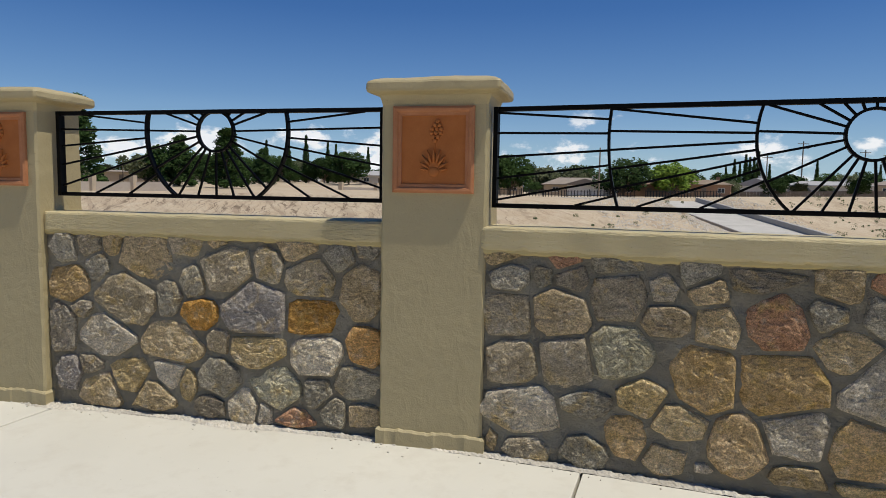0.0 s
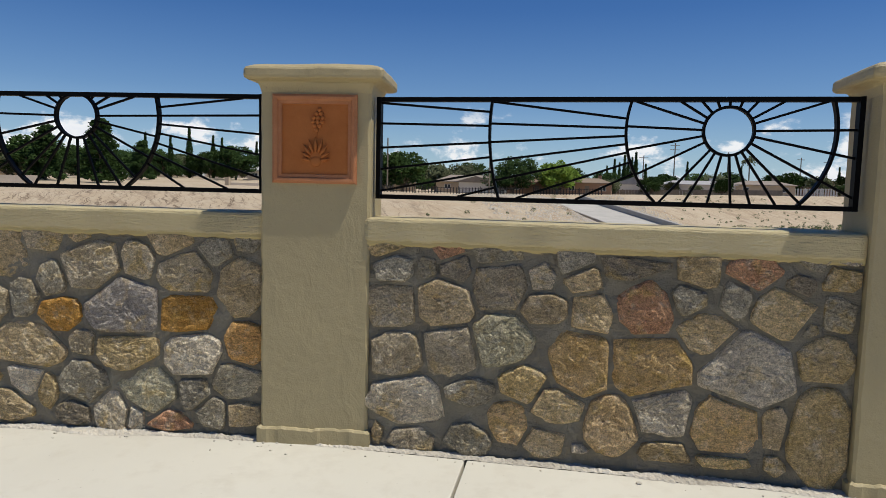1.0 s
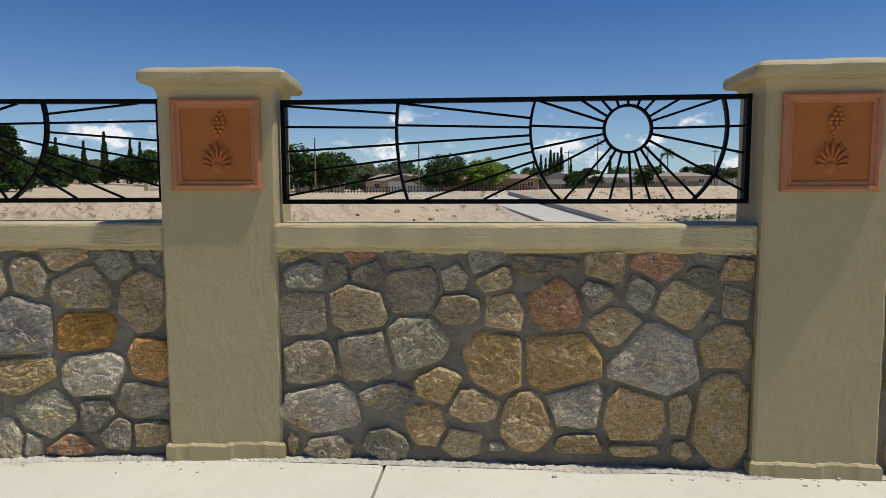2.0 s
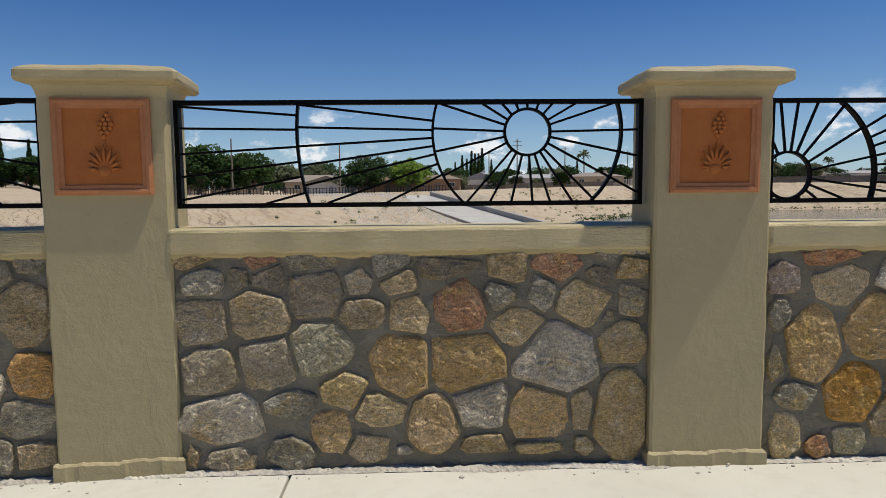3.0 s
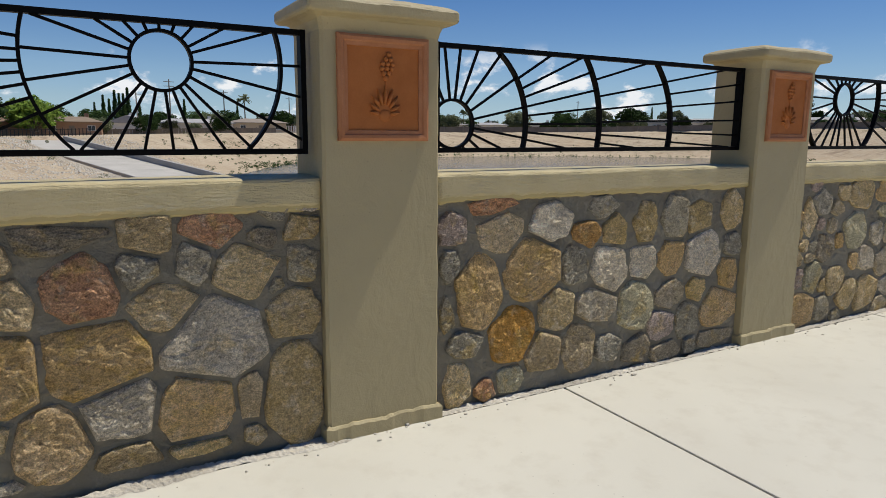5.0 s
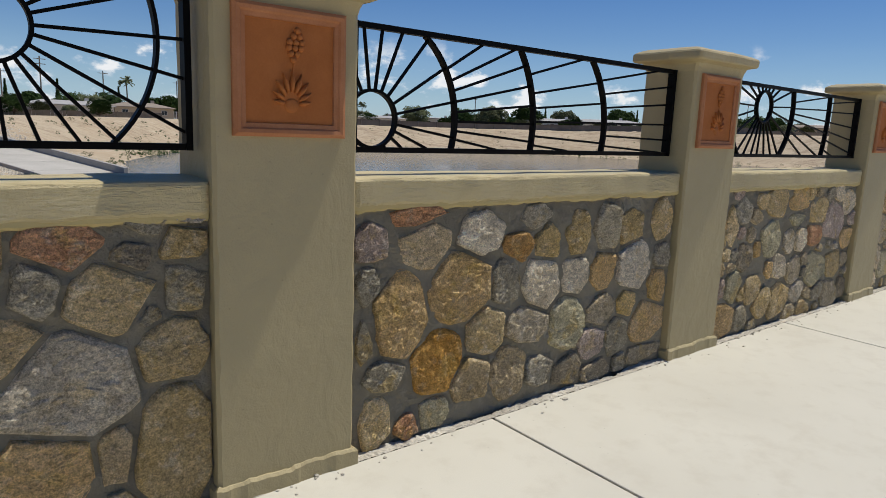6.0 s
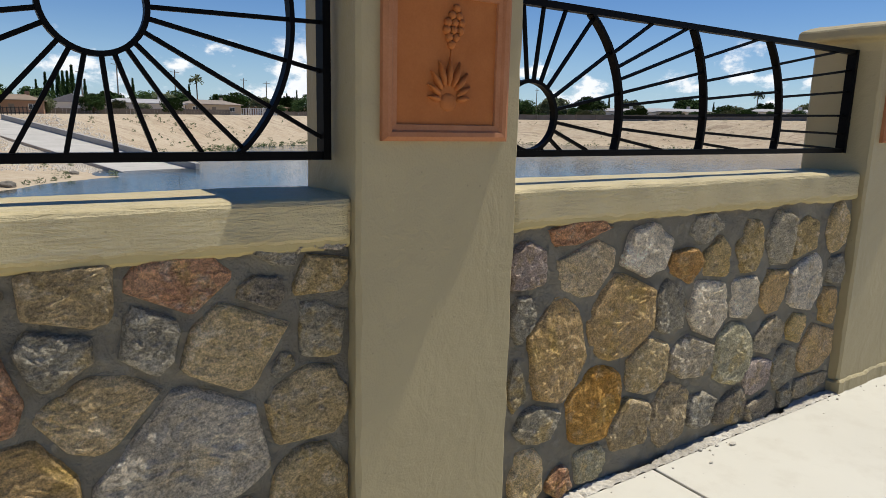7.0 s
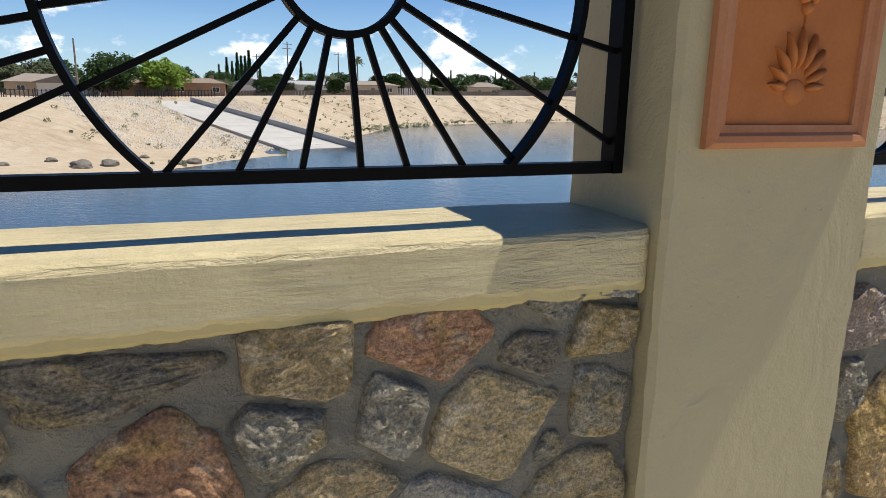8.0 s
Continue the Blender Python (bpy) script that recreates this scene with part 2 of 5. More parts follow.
def sand_build(N, co):
    a = N.noise(co, 0.06, 4.0)
    b = N.noise(co, 0.7, 6.0, 0.65)
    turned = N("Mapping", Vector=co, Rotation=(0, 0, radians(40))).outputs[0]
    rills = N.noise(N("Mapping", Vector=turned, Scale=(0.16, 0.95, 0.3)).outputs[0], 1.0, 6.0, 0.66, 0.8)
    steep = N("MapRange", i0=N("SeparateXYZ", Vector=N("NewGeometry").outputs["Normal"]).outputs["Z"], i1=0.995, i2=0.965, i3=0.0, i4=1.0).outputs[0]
    col = N.mix(N.ramp(a, [(0.35, 0.0), (0.65, 1.0)]), (0.42, 0.325, 0.215), (0.47, 0.38, 0.265))
    col = N.mix(N.ramp(b, [(0.45, 0.0), (0.7, 0.55)]), col, (0.53, 0.45, 0.33))
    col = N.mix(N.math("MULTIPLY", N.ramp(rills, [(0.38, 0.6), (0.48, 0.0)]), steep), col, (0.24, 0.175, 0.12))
    col = N.mix(N.ramp(N.noise(co, 4.5, 5.0, 0.7), [(0.56, 0.0), (0.70, 0.5)]), col, (0.28, 0.21, 0.14))
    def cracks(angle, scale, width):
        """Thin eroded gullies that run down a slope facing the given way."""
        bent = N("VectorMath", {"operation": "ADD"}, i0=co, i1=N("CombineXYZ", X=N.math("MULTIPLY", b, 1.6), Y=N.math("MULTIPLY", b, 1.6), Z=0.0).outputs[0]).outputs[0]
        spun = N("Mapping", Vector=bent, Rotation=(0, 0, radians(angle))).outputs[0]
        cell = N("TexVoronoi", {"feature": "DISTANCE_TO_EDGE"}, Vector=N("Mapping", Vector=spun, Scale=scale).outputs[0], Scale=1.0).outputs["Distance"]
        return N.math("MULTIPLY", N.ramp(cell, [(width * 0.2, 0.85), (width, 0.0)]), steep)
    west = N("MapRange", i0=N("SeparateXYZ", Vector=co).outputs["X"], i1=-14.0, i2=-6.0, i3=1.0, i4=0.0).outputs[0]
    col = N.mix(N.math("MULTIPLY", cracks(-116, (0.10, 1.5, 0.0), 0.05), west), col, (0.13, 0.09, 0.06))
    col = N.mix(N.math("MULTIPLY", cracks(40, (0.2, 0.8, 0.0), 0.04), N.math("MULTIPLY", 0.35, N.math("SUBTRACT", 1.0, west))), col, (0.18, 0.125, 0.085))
    return col, 0.95, N.math("ADD", N.math("MULTIPLY", rills, 1.4), b), 0.7, 0.25, {"Specular_IOR_Level": 0.15}


SAND = material("sandy_earth", sand_build)


def water_build(N, co):
    w = N.noise(N("Mapping", Vector=co, Scale=(1.0, 2.6, 1.0)).outputs[0], 1.3, 4.0, 0.6)
    return (0.055, 0.066, 0.062, 1), 0.12, w, 0.10, 0.10, {"Specular_IOR_Level": 0.5}


WATER = material("basin_water", water_build)


def leaf_material(name, a, b):
    def build(N, co):
        r = N("NewGeometry").outputs["Random Per Island"]
        col = N.mix(r, a, b)
        col = N("HueSaturation", Color=col, Value=N("MapRange", i0=N("ObjectInfo").outputs["Random"], i1=0.0, i2=1.0, i3=0.8, i4=1.2).outputs[0]).outputs[0]
        return col, 0.8, None, 0, 0, {"Specular_IOR_Level": 0.08, "Transmission_Weight": 0.0}
    return material(name, build)


LEAF = leaf_material("dark_leaves", (0.016, 0.034, 0.008), (0.045, 0.078, 0.020))
LEAF_BRIGHT = leaf_material("bright_leaves", (0.10, 0.17, 0.022), (0.19, 0.27, 0.045))
LEAF_DRY = leaf_material("grey_green_leaves", (0.07, 0.085, 0.04), (0.15, 0.16, 0.085))
BARK = mottled("bark", (0.10, 0.075, 0.05), (0.18, 0.14, 0.10), 0.9, 3, 25, 0.5, 0.02)
STUCCO = [mottled("house_stucco", c, tuple(v * 0.88 for v in c), 0.9, 0.6, 9, 0.2, 0.01) for c in ((0.52, 0.42, 0.30), (0.62, 0.58, 0.52), (0.36, 0.22, 0.14), (0.70, 0.67, 0.62))]
ROOFS = [mottled("house_roof", c, tuple(v * 0.8 for v in c), 0.9, 0.8, 12, 0.3, 0.02) for c in ((0.27, 0.205, 0.145), (0.40, 0.385, 0.37), (0.22, 0.145, 0.10), (0.30, 0.25, 0.20))]
DARK_GLASS = mottled("house_window_glass", (0.02, 0.025, 0.03), (0.035, 0.04, 0.045), 0.15, 0.5, 3, 0.0, 0.01, spec=0.5)
TRIM = mottled("house_trim", (0.62, 0.60, 0.56), (0.70, 0.68, 0.64), 0.7, 1, 10, 0.1, 0.01)
WOOD = mottled("weathered_wood", (0.17, 0.14, 0.11), (0.27, 0.23, 0.18), 0.9, 1, 10, 0.3, 0.01)
STEEL = mottled("fence_steel", (0.03, 0.03, 0.03), (0.06, 0.055, 0.05), 0.6, 1, 10, 0.1, 0.01)
DARK_BLOCK = mottled("dark_block_wall", (0.15, 0.125, 0.105), (0.24, 0.20, 0.165), 0.9, 0.5, 6, 0.4, 0.02)
BLOCK = mottled("block_wall", (0.44, 0.37, 0.30), (0.52, 0.45, 0.37), 0.9, 0.8, 6, 0.3, 0.02)
CAR_WHITE = mottled("white_car_paint", (0.72, 0.72, 0.72), (0.76, 0.76, 0.76), 0.25, 1, 10, 0.0, 0.01, spec=0.5)
CAR_DARK = mottled("dark_car_paint", (0.05, 0.05, 0.06), (0.07, 0.07, 0.08), 0.25, 1, 10, 0.0, 0.01, spec=0.5)
RUBBER = mottled("tyre_rubber", (0.02, 0.02, 0.02), (0.03, 0.03, 0.03), 0.8, 5, 30, 0.1, 0.01)


# ---- building helpers ----
def mesh_of(bm, name, mat, smooth=False):
    me = bpy.data.meshes.new(name)
    bmesh.ops.recalc_face_normals(bm, faces=bm.faces)
    bm.to_mesh(me)
    bm.free()
    me.materials.append(mat)
    if smooth:
        me.polygons.foreach_set("use_smooth", [True] * len(me.polygons))
    return me


def part(name, bm, mat, parent=None, label="", smooth=False):
    ob = new(name, mesh_of(bm, name, mat, smooth) if isinstance(bm, bmesh.types.BMesh) else bm)
    if parent is not None:
        ob.parent = parent
    if label:
        ob["label"] = label
    return ob


def empty(name, m=None):
    ob = new(name)
    if m is not None:
        ob.matrix_basis = m
    return ob


def box(bm, x0, x1, y0, y1, z0, z1, bevel=0.0, segs=2):
    vs = bmesh.ops.create_cube(bm, size=1.0, matrix=Matrix.LocRotScale(((x0 + x1) / 2, (y0 + y1) / 2, (z0 + z1) / 2), None, (x1 - x0, y1 - y0, z1 - z0)))["verts"]
    if bevel:
        bmesh.ops.bevel(bm, geom=list({e for v in vs for e in v.link_edges}), offset=bevel, segments=segs, profile=0.5, affect="EDGES")
    return bm


def boxed(*a, **k):
    return box(bmesh.new(), *a, **k)


def bar(bm, a, b, wide, deep, normal=(0, 1, 0)):
    """A straight bar of rectangular section from a to b; deep along normal."""
    a, b = Vector(a), Vector(b)
    t = (b - a).normalized()
    n = Vector(normal)
    s = t.cross(n).normalized()
    vs = []
    for p in (a, b):
        for i, j in ((-1, -1), (1, -1), (1, 1), (-1, 1)):
            vs.append(bm.verts.new(p + s * (i * wide / 2) + n * (j * deep / 2)))
    for f in ((0, 1, 2, 3), (7, 6, 5, 4), (0, 4, 5, 1), (1, 5, 6, 2), (2, 6, 7, 3), (3, 7, 4, 0)):
        bm.faces.new([vs[i] for i in f])
    return bm


def hoop(bm, cx, cz, y, r, a0, a1, wide, deep, steps=40):
    """A flat bar bent to an arc in the xz plane about (cx, cz), angles in degrees."""
    closed = abs(a1 - a0) > 359
    rings = []
    for i in range(steps + (0 if closed else 1)):
        a = radians(a0 + (a1 - a0) * i / steps)
        c, s = math.cos(a), math.sin(a)
        rings.append([bm.verts.new((cx + c * (r + i2 * wide / 2), y + j * deep / 2, cz + s * (r + i2 * wide / 2))) for i2, j in ((-1, -1), (1, -1), (1, 1), (-1, 1))])
    for i in range(len(rings) if closed else len(rings) - 1):
        p, q = rings[i], rings[(i + 1) % len(rings)]
        for k in range(4):
            bm.faces.new((p[k], p[(k + 1) % 4], q[(k + 1) % 4], q[k]))
    if not closed:
        bm.faces.new(rings[0])
        bm.faces.new(rings[-1][::-1])
    return bm


def tube(bm, points, radii, sides=7):
    rings = []
    for i, p in enumerate(points):
        p = Vector(p)
        t = (Vector(points[min(i + 1, len(points) - 1)]) - Vector(points[max(i - 1, 0)])).normalized()
        u = t.orthogonal().normalized()
        v = t.cross(u)
        rings.append([bm.verts.new(p + (u * math.cos(k * math.tau / sides) + v * math.sin(k * math.tau / sides)) * radii[i]) for k in range(sides)])
    for p, q in zip(rings, rings[1:]):
        for k in range(sides):
            bm.faces.new((p[k], p[(k + 1) % sides], q[(k + 1) % sides], q[k]))
    bm.faces.new(rings[0][::-1])
    bm.faces.new(rings[-1])
    return bm


# ---- plan of the wall ----
PAVE = 0.060                     # pavement level at the wall
PITCH, HALF = 2.80, 0.274        # pillar spacing and half width
FIRST = 0.21                     # middle of the pillar between the first two bays
RAIL_Y = 0.13
COPING = (1.10, 1.215)
BEND_X, BEND_ANGLE = FIRST, radians(6)
BEND = Matrix.Translation((BEND_X, 0, 0.010)) @ Matrix.Rotation(BEND_ANGLE, 4, "Z") @ Matrix.Translation((-BEND_X, 0, 0))
LEFT_PILLAR = -2.42
STRAIGHT = Matrix.Identity(4)


# ---- pillars ----
def tile(parent):
    """A square terracotta relief tile: stepped moulding, sunk panel, a yucca with its seed stalk."""
    s, tall_s, cz = 0.208, 0.214, 1.577
    frame_bm = bmesh.new()
    profile = ((0.0, 0.012), (0.0, -0.014), (0.012, -0.022), (0.024, -0.020), (0.030, -0.012), (0.044, -0.010), (0.048, 0.012))
    rings = []
    for sx, sz in ((-1, -1), (1, -1), (1, 1), (-1, 1)):
        rings.append([frame_bm.verts.new((sx * (s - inset), y, cz + sz * (tall_s - inset))) for inset, y in profile])
    for i in range(4):
        p, q = rings[i], rings[(i + 1) % 4]
        for k in range(len(profile) - 1):
            frame_bm.faces.new((p[k], q[k], q[k + 1], p[k + 1]))
    relief = part("relief_tile", boxed(-s + 0.045, s - 0.045, -0.002, 0.01, cz - tall_s + 0.045, cz + tall_s - 0.045), CLAY, parent, "orange terracotta tile with a yucca in relief")
    part("moulding", frame_bm, CLAY_PALE, relief, "pale pink terracotta moulding")
    leaf = bmesh.new()
    bmesh.ops.create_uvsphere(leaf, u_segments=8, v_segments=6, radius=1.0, matrix=Matrix.Diagonal((0.0092, 0.018, 0.036, 1)))
    for v in leaf.verts:
        v.co.x *= 1.0 if v.co.z < 0 else max(0.12, 1 - v.co.z / 0.036)
    leaf_mesh = mesh_of(leaf, "leaf", CLAY, True)
    for a in (-80, -58, -37, -18, 0, 18, 37, 58, 80):
        tall = math.cos(radians(a)) ** 2
        r0, r1 = 0.028 + 0.016 * tall, 0.070 + 0.046 * tall
        ob = part("leaf", leaf_mesh, CLAY, relief)
        ob.matrix_basis = pose(0.004 + (r0 + r1) / 2 * math.sin(radians(a)), -0.003, cz - 0.106 + (r0 + r1) / 2 * math.cos(radians(a)), 0, a, 0) @ Matrix.Diagonal((1, 1, (r1 - r0) / 0.068, 1))
    part("stem", tube(bmesh.new(), [(0.004, -0.003, cz - 0.06), (0.007, -0.004, cz), (0.012, -0.003, cz + 0.04)], [0.004, 0.003, 0.003], 6), CLAY, relief)
    seed = bmesh.new()
    bmesh.ops.create_uvsphere(seed, u_segments=8, v_segments=6, radius=1.0, matrix=Matrix.Diagonal((0.0122, 0.015, 0.0125, 1)))
    seed_mesh = mesh_of(seed, "seed_pod", CLAY, True)
    for row, count in enumerate((1, 2, 3, 3, 2, 1)):
        for k in range(count):
            ob = part("seed_pod", seed_mesh, CLAY, relief)
            ob.matrix_basis = pose(0.008 + row * 0.003 + (k - (count - 1) / 2) * 0.022, -0.003, cz + 0.046 + row * 0.019)
    bm = bmesh.new()
    bmesh.ops.create_uvsphere(bm, u_segments=12, v_segments=8, radius=1.0, matrix=Matrix.Translation((0.004, 0, cz - 0.108)) @ Matrix.Diagonal((0.030, 0.010, 0.026, 1)))
    part("base_mound", bm, CLAY, relief, smooth=True)
    return relief


def pillar():
    top = empty("pillar")
    bm = bmesh.new()
    levels = [(PAVE - 0.4, 0.0)] + [(0.05 + 1.75 * i / 40, -0.002 * i / 40) for i in range(41)] + [(1.825, 0.004), (1.846, 0.012)]
    rings = []
    depth = 0.345
    for z, grow in levels:
        h = HALF + grow
        y0, y1 = -grow, depth + grow
        c = 0.012 + 0.006 * noise.noise((z * 13, 0, 1)) + 0.004 * noise.noise((z * 41, 0, 1))
        h += 0.0025 * noise.noise((z * 5, 3, 1))
        rings.append([bm.verts.new(p) for p in ((-h + c, y0, z), (h - c, y0, z), (h, y0 + c, z), (h, y1 - c, z), (h - c, y1, z), (-h + c, y1, z), (-h, y1 - c, z), (-h, y0 + c, z))])
    for p, q in zip(rings, rings[1:]):
        for k in range(8):
            bm.faces.new((p[k], p[(k + 1) % 8], q[(k + 1) % 8], q[k]))
    bm.faces.new(rings[-1])
    part("shaft", bm, PAINT_SHADED, top)
    cap = bmesh.new()
    cap_rings = []
    profile = ((0.006, 1.838), (0.016, 1.846), (0.026, 1.852), (0.056, 1.858), (0.064, 1.864), (0.067, 1.874), (0.066, 1.902), (0.060, 1.912), (0.034, 1.926), (0.004, 1.935), (-0.08, 1.941), (-0.16, 1.944))
    for grow, z in profile:
        h, y0, y1 = HALF + grow, -grow + 0.005, depth + grow - 0.005
        r = 0.022 if grow > 0 else 0.01
        ring = []
        for cx, cy, a0 in ((h - r, y1 - r, 0), (-h + r, y1 - r, 90), (-h + r, y0 + r, 180), (h - r, y0 + r, 270)):
            for k in range(5):
                a = radians(a0 + 22.5 * k)
                ring.append(Vector((cx + r * math.cos(a), cy + r * math.sin(a), z)))
        full = []
        for p, q in zip(ring, ring[1:] + ring[:1]):
            steps = max(1, int((q - p).length / 0.05))
            full += [p.lerp(q, i / steps) for i in range(steps)]
        if not cap_rings:
            count = len(full)
        base = [full[int(i * len(full) / count)] for i in range(count)] if len(full) != count else full
        cap_rings.append([cap.verts.new(v + noise.noise_vector(v * 7) * 0.004 + noise.noise_vector(v * 23) * 0.0015) for v in base])
    for p, q in zip(cap_rings, cap_rings[1:]):
        for k in range(len(p)):
            cap.faces.new((p[k], p[(k + 1) % len(p)], q[(k + 1) % len(p)], q[k]))
    cap.faces.new(cap_rings[-1])
    cap.faces.new(cap_rings[0][::-1])
    part("cap", cap, PAINT_SHADED, top, "moulded cap with rounded edges")
    foot = bmesh.new()
    g = 0.015
    nseg = 46
    path = [(-HALF - g, 0.09), (-HALF - g, -g), (HALF + g, -g), (HALF + g, 0.09)]
    cols = []
    for (ax, ay), (bx, by), nn in zip(path, path[1:], (8, nseg, 8)):
        cols += [(ax + (bx - ax) * i / nn, ay + (by - ay) * i / nn) for i in range(nn)]
    cols.append(path[-1])
    rows_f = []
    for x, y in cols:
        worn = 0.5 + 0.5 * noise.noise((x * 4.0, y * 4.0, 7.0)) + 0.35 * noise.noise((x * 17, y * 17, 2.0))
        tip = PAVE + 0.072 + 0.013 * noise.noise((x * 5, y * 5, 3.0)) + 0.010 * noise.noise((x * 33, y * 33, 3.0))
        out = 1.0 if worn > 0.35 else 0.35 + 1.2 * max(0.0, worn)
        px, py = x - (1 - out) * g * (1 if x > HALF else -1 if x < -HALF else 0), y + (1 - out) * g * (1 if y < -g + 1e-6 else 0)
        ix, iy = max(-HALF + 0.004, min(HALF - 0.004, x)), max(0.004, y)
        rows_f.append([foot.verts.new(p) for p in ((px, py, PAVE - 0.1), (px, py, PAVE + 0.012 + 0.008 * noise.noise((x * 21, y, 5.0))), (px, py, tip - 0.012), ((px + ix) / 2, (py + iy) / 2, tip - 0.002), (ix, iy, tip))])
    for p, q in zip(rows_f, rows_f[1:]):
        for k in range(4):
            foot.faces.new((p[k], q[k], q[k + 1], p[k + 1]))
    part("base_trim", foot, PAINT_SHADED, top, "worn, rough base trim")
    tile(top)
    return tagged(top, "cream painted masonry pillar with cap and terracotta tile", "pillar", "pillars of the parapet wall")


# ---- iron railings ----
X0, X1, ZB, ZT = HALF + 0.040, PITCH - HALF - 0.024, 1.308, 1.806


def railing(cx, cz, ring, arcs, fans, right=X1):
    """A framed panel with a sun ring at (cx, cz), arcs about it and rays. Each fan: radius to start at, radius to end at, its angles."""
    top = empty("railing")
    for z in (ZB + 0.011, ZT - 0.011):
        part("frame_bar", bar(bmesh.new(), (X0, RAIL_Y, z), (right, RAIL_Y, z), 0.022, 0.030), IRON, top)
    for x in (X0 + 0.010, right - 0.010):
        part("frame_post", bar(bmesh.new(), (x, RAIL_Y, ZB), (x, RAIL_Y, ZT), 0.022, 0.045), IRON, top)
    if ring:
        part("sun_ring", hoop(bmesh.new(), cx, cz, RAIL_Y, ring, 0, 360, 0.012, 0.026, 48), IRON, top)
    lo, hi = ZB + 0.02, ZT - 0.02

    def reach(a, limit):
        """How far a ray at angle a runs before it meets the frame, or limit."""
        c, s = math.cos(radians(a)), math.sin(radians(a))
        d = limit
        if s > 1e-6:
            d = min(d, (hi - cz) / s)
        if s < -1e-6:
            d = min(d, (lo - cz) / s)
        if c > 1e-6:
            d = min(d, (right - 0.015 - cx) / c)
        if c < -1e-6:
            d = min(d, (X0 + 0.015 - cx) / c)
        return d

    for r, side in arcs:
        if isinstance(r, tuple):
            # a bar bent to its own radius, with its centre beside the sun's
            ox, rad = r
            up, down = (math.degrees(math.asin(v / rad)) for v in (hi - cz, lo - cz))
            part("arc", hoop(bmesh.new(), cx + ox, cz, RAIL_Y, rad, down, up, 0.012, 0.032, 24), IRON, top)
            continue
        up = math.degrees(math.asin(min(1, (hi - cz) / r)))
        down = math.degrees(math.asin(max(-1, (lo - cz) / r)))
        a0, a1 = (down, up) if side > 0 else (180 - up, 180 - down)
        part("arc", hoop(bmesh.new(), cx, cz, RAIL_Y, r, a0, a1, 0.012, 0.032, 24), IRON, top)
    def meets(r, a):
        """How far out along a ray at angle a an arc stands."""
        if not isinstance(r, tuple):
            return r
        ox, rad = r
        inside = rad * rad - (ox * math.sin(radians(a))) ** 2
        return ox * math.cos(radians(a)) + math.sqrt(max(inside, 0.0))

    for ra, rb, angles in fans:
        for a in angles:
            r0, d = meets(ra, a), reach(a, meets(rb, a))
            if d < r0 + 0.01:
                continue
            c, s = math.cos(radians(a)), math.sin(radians(a))
            part("ray", bar(bmesh.new(), (cx + c * r0, RAIL_Y, cz + s * r0), (cx + c * d, RAIL_Y, cz + s * d), 0.0105, 0.0105), IRON, top)
    return tagged(top, "black wrought iron railing panel with a sun and rays", "railing", "sun railings on the wall")


ROUND = [18, 30, 48, 68, 90, 112, 132, 148, 162, 225, 236, 252, 270, 287, 303, 315]


def rail_right_sun(mirror=False):
    """The sun high towards one end; its mirror image hangs two bays on."""
    cx, cz = 2.165 - FIRST, 1.654
    low = [18, 30, 48, 68, 90, 112, 132, 148, 162, 228.7, 241.5, 257, 274.5, 288.5, 303.5, 315, 1.0, 177.5, 191.5, 207, 331.5, 347.8]
    far = ([1.0, -12.2, -28.5], [173, 178.5, 183.2, 188, 193, 199, 206], [175.6, 179.1, 183.3, 187, 190.7, 194.8])
    side = 1
    if mirror:
        cx, side = PITCH - cx, -1
        low, far = [180 - a for a in low], [[180 - a for a in angles] for angles in far]
    return railing(cx, cz, 0.108, [(0.448, side), (0.448, -side), (1.082, -side)],
                   [(0.112, 0.448, low), (0.452, 3.0, far[0]), (0.452, 1.08, far[1]), (1.085, 3.0, far[2])])


def rail_low_left_sun():
    cx, cz = 3.425 - FIRST - PITCH, 1.440
    second, third = (0.32, 0.605), (0.955, 0.52)
    return railing(cx, cz, 0.112, [(0.43, 1), (second, 1), (third, 1)],
                   [(0.115, 0.43, [135, 115, 97, 83, 68, 51, 32, 12, -8.5, -22, -37, -60, -90, -125]), (0.434, second, [31, 24, 18.2, 12, 6.2, 0.8, -4.5, -9.3]),
                    (second, third, [15.4, 9.8, 5.5, 1.5, -2.7, -5.4]), (third, 3.0, [10.2, 7.4, 4.6, 1.4, -1.1, -3.2])])


def rail_centre_sun(cx=PITCH / 2, cz=1.672, right=X1):
    return railing(cx, cz, 0.112, [(0.445, 1), (0.445, -1)],
                   [(0.115, 0.445, ROUND + [1, 179, 193, 208, 332, 347]),
                    (0.449, 3.0, [165, 173.5, 179, 184.5, 190.5, 197, 204, 212, 15, 6.5, 1, -4.5, -10.5, -17, -24, -32])], right)


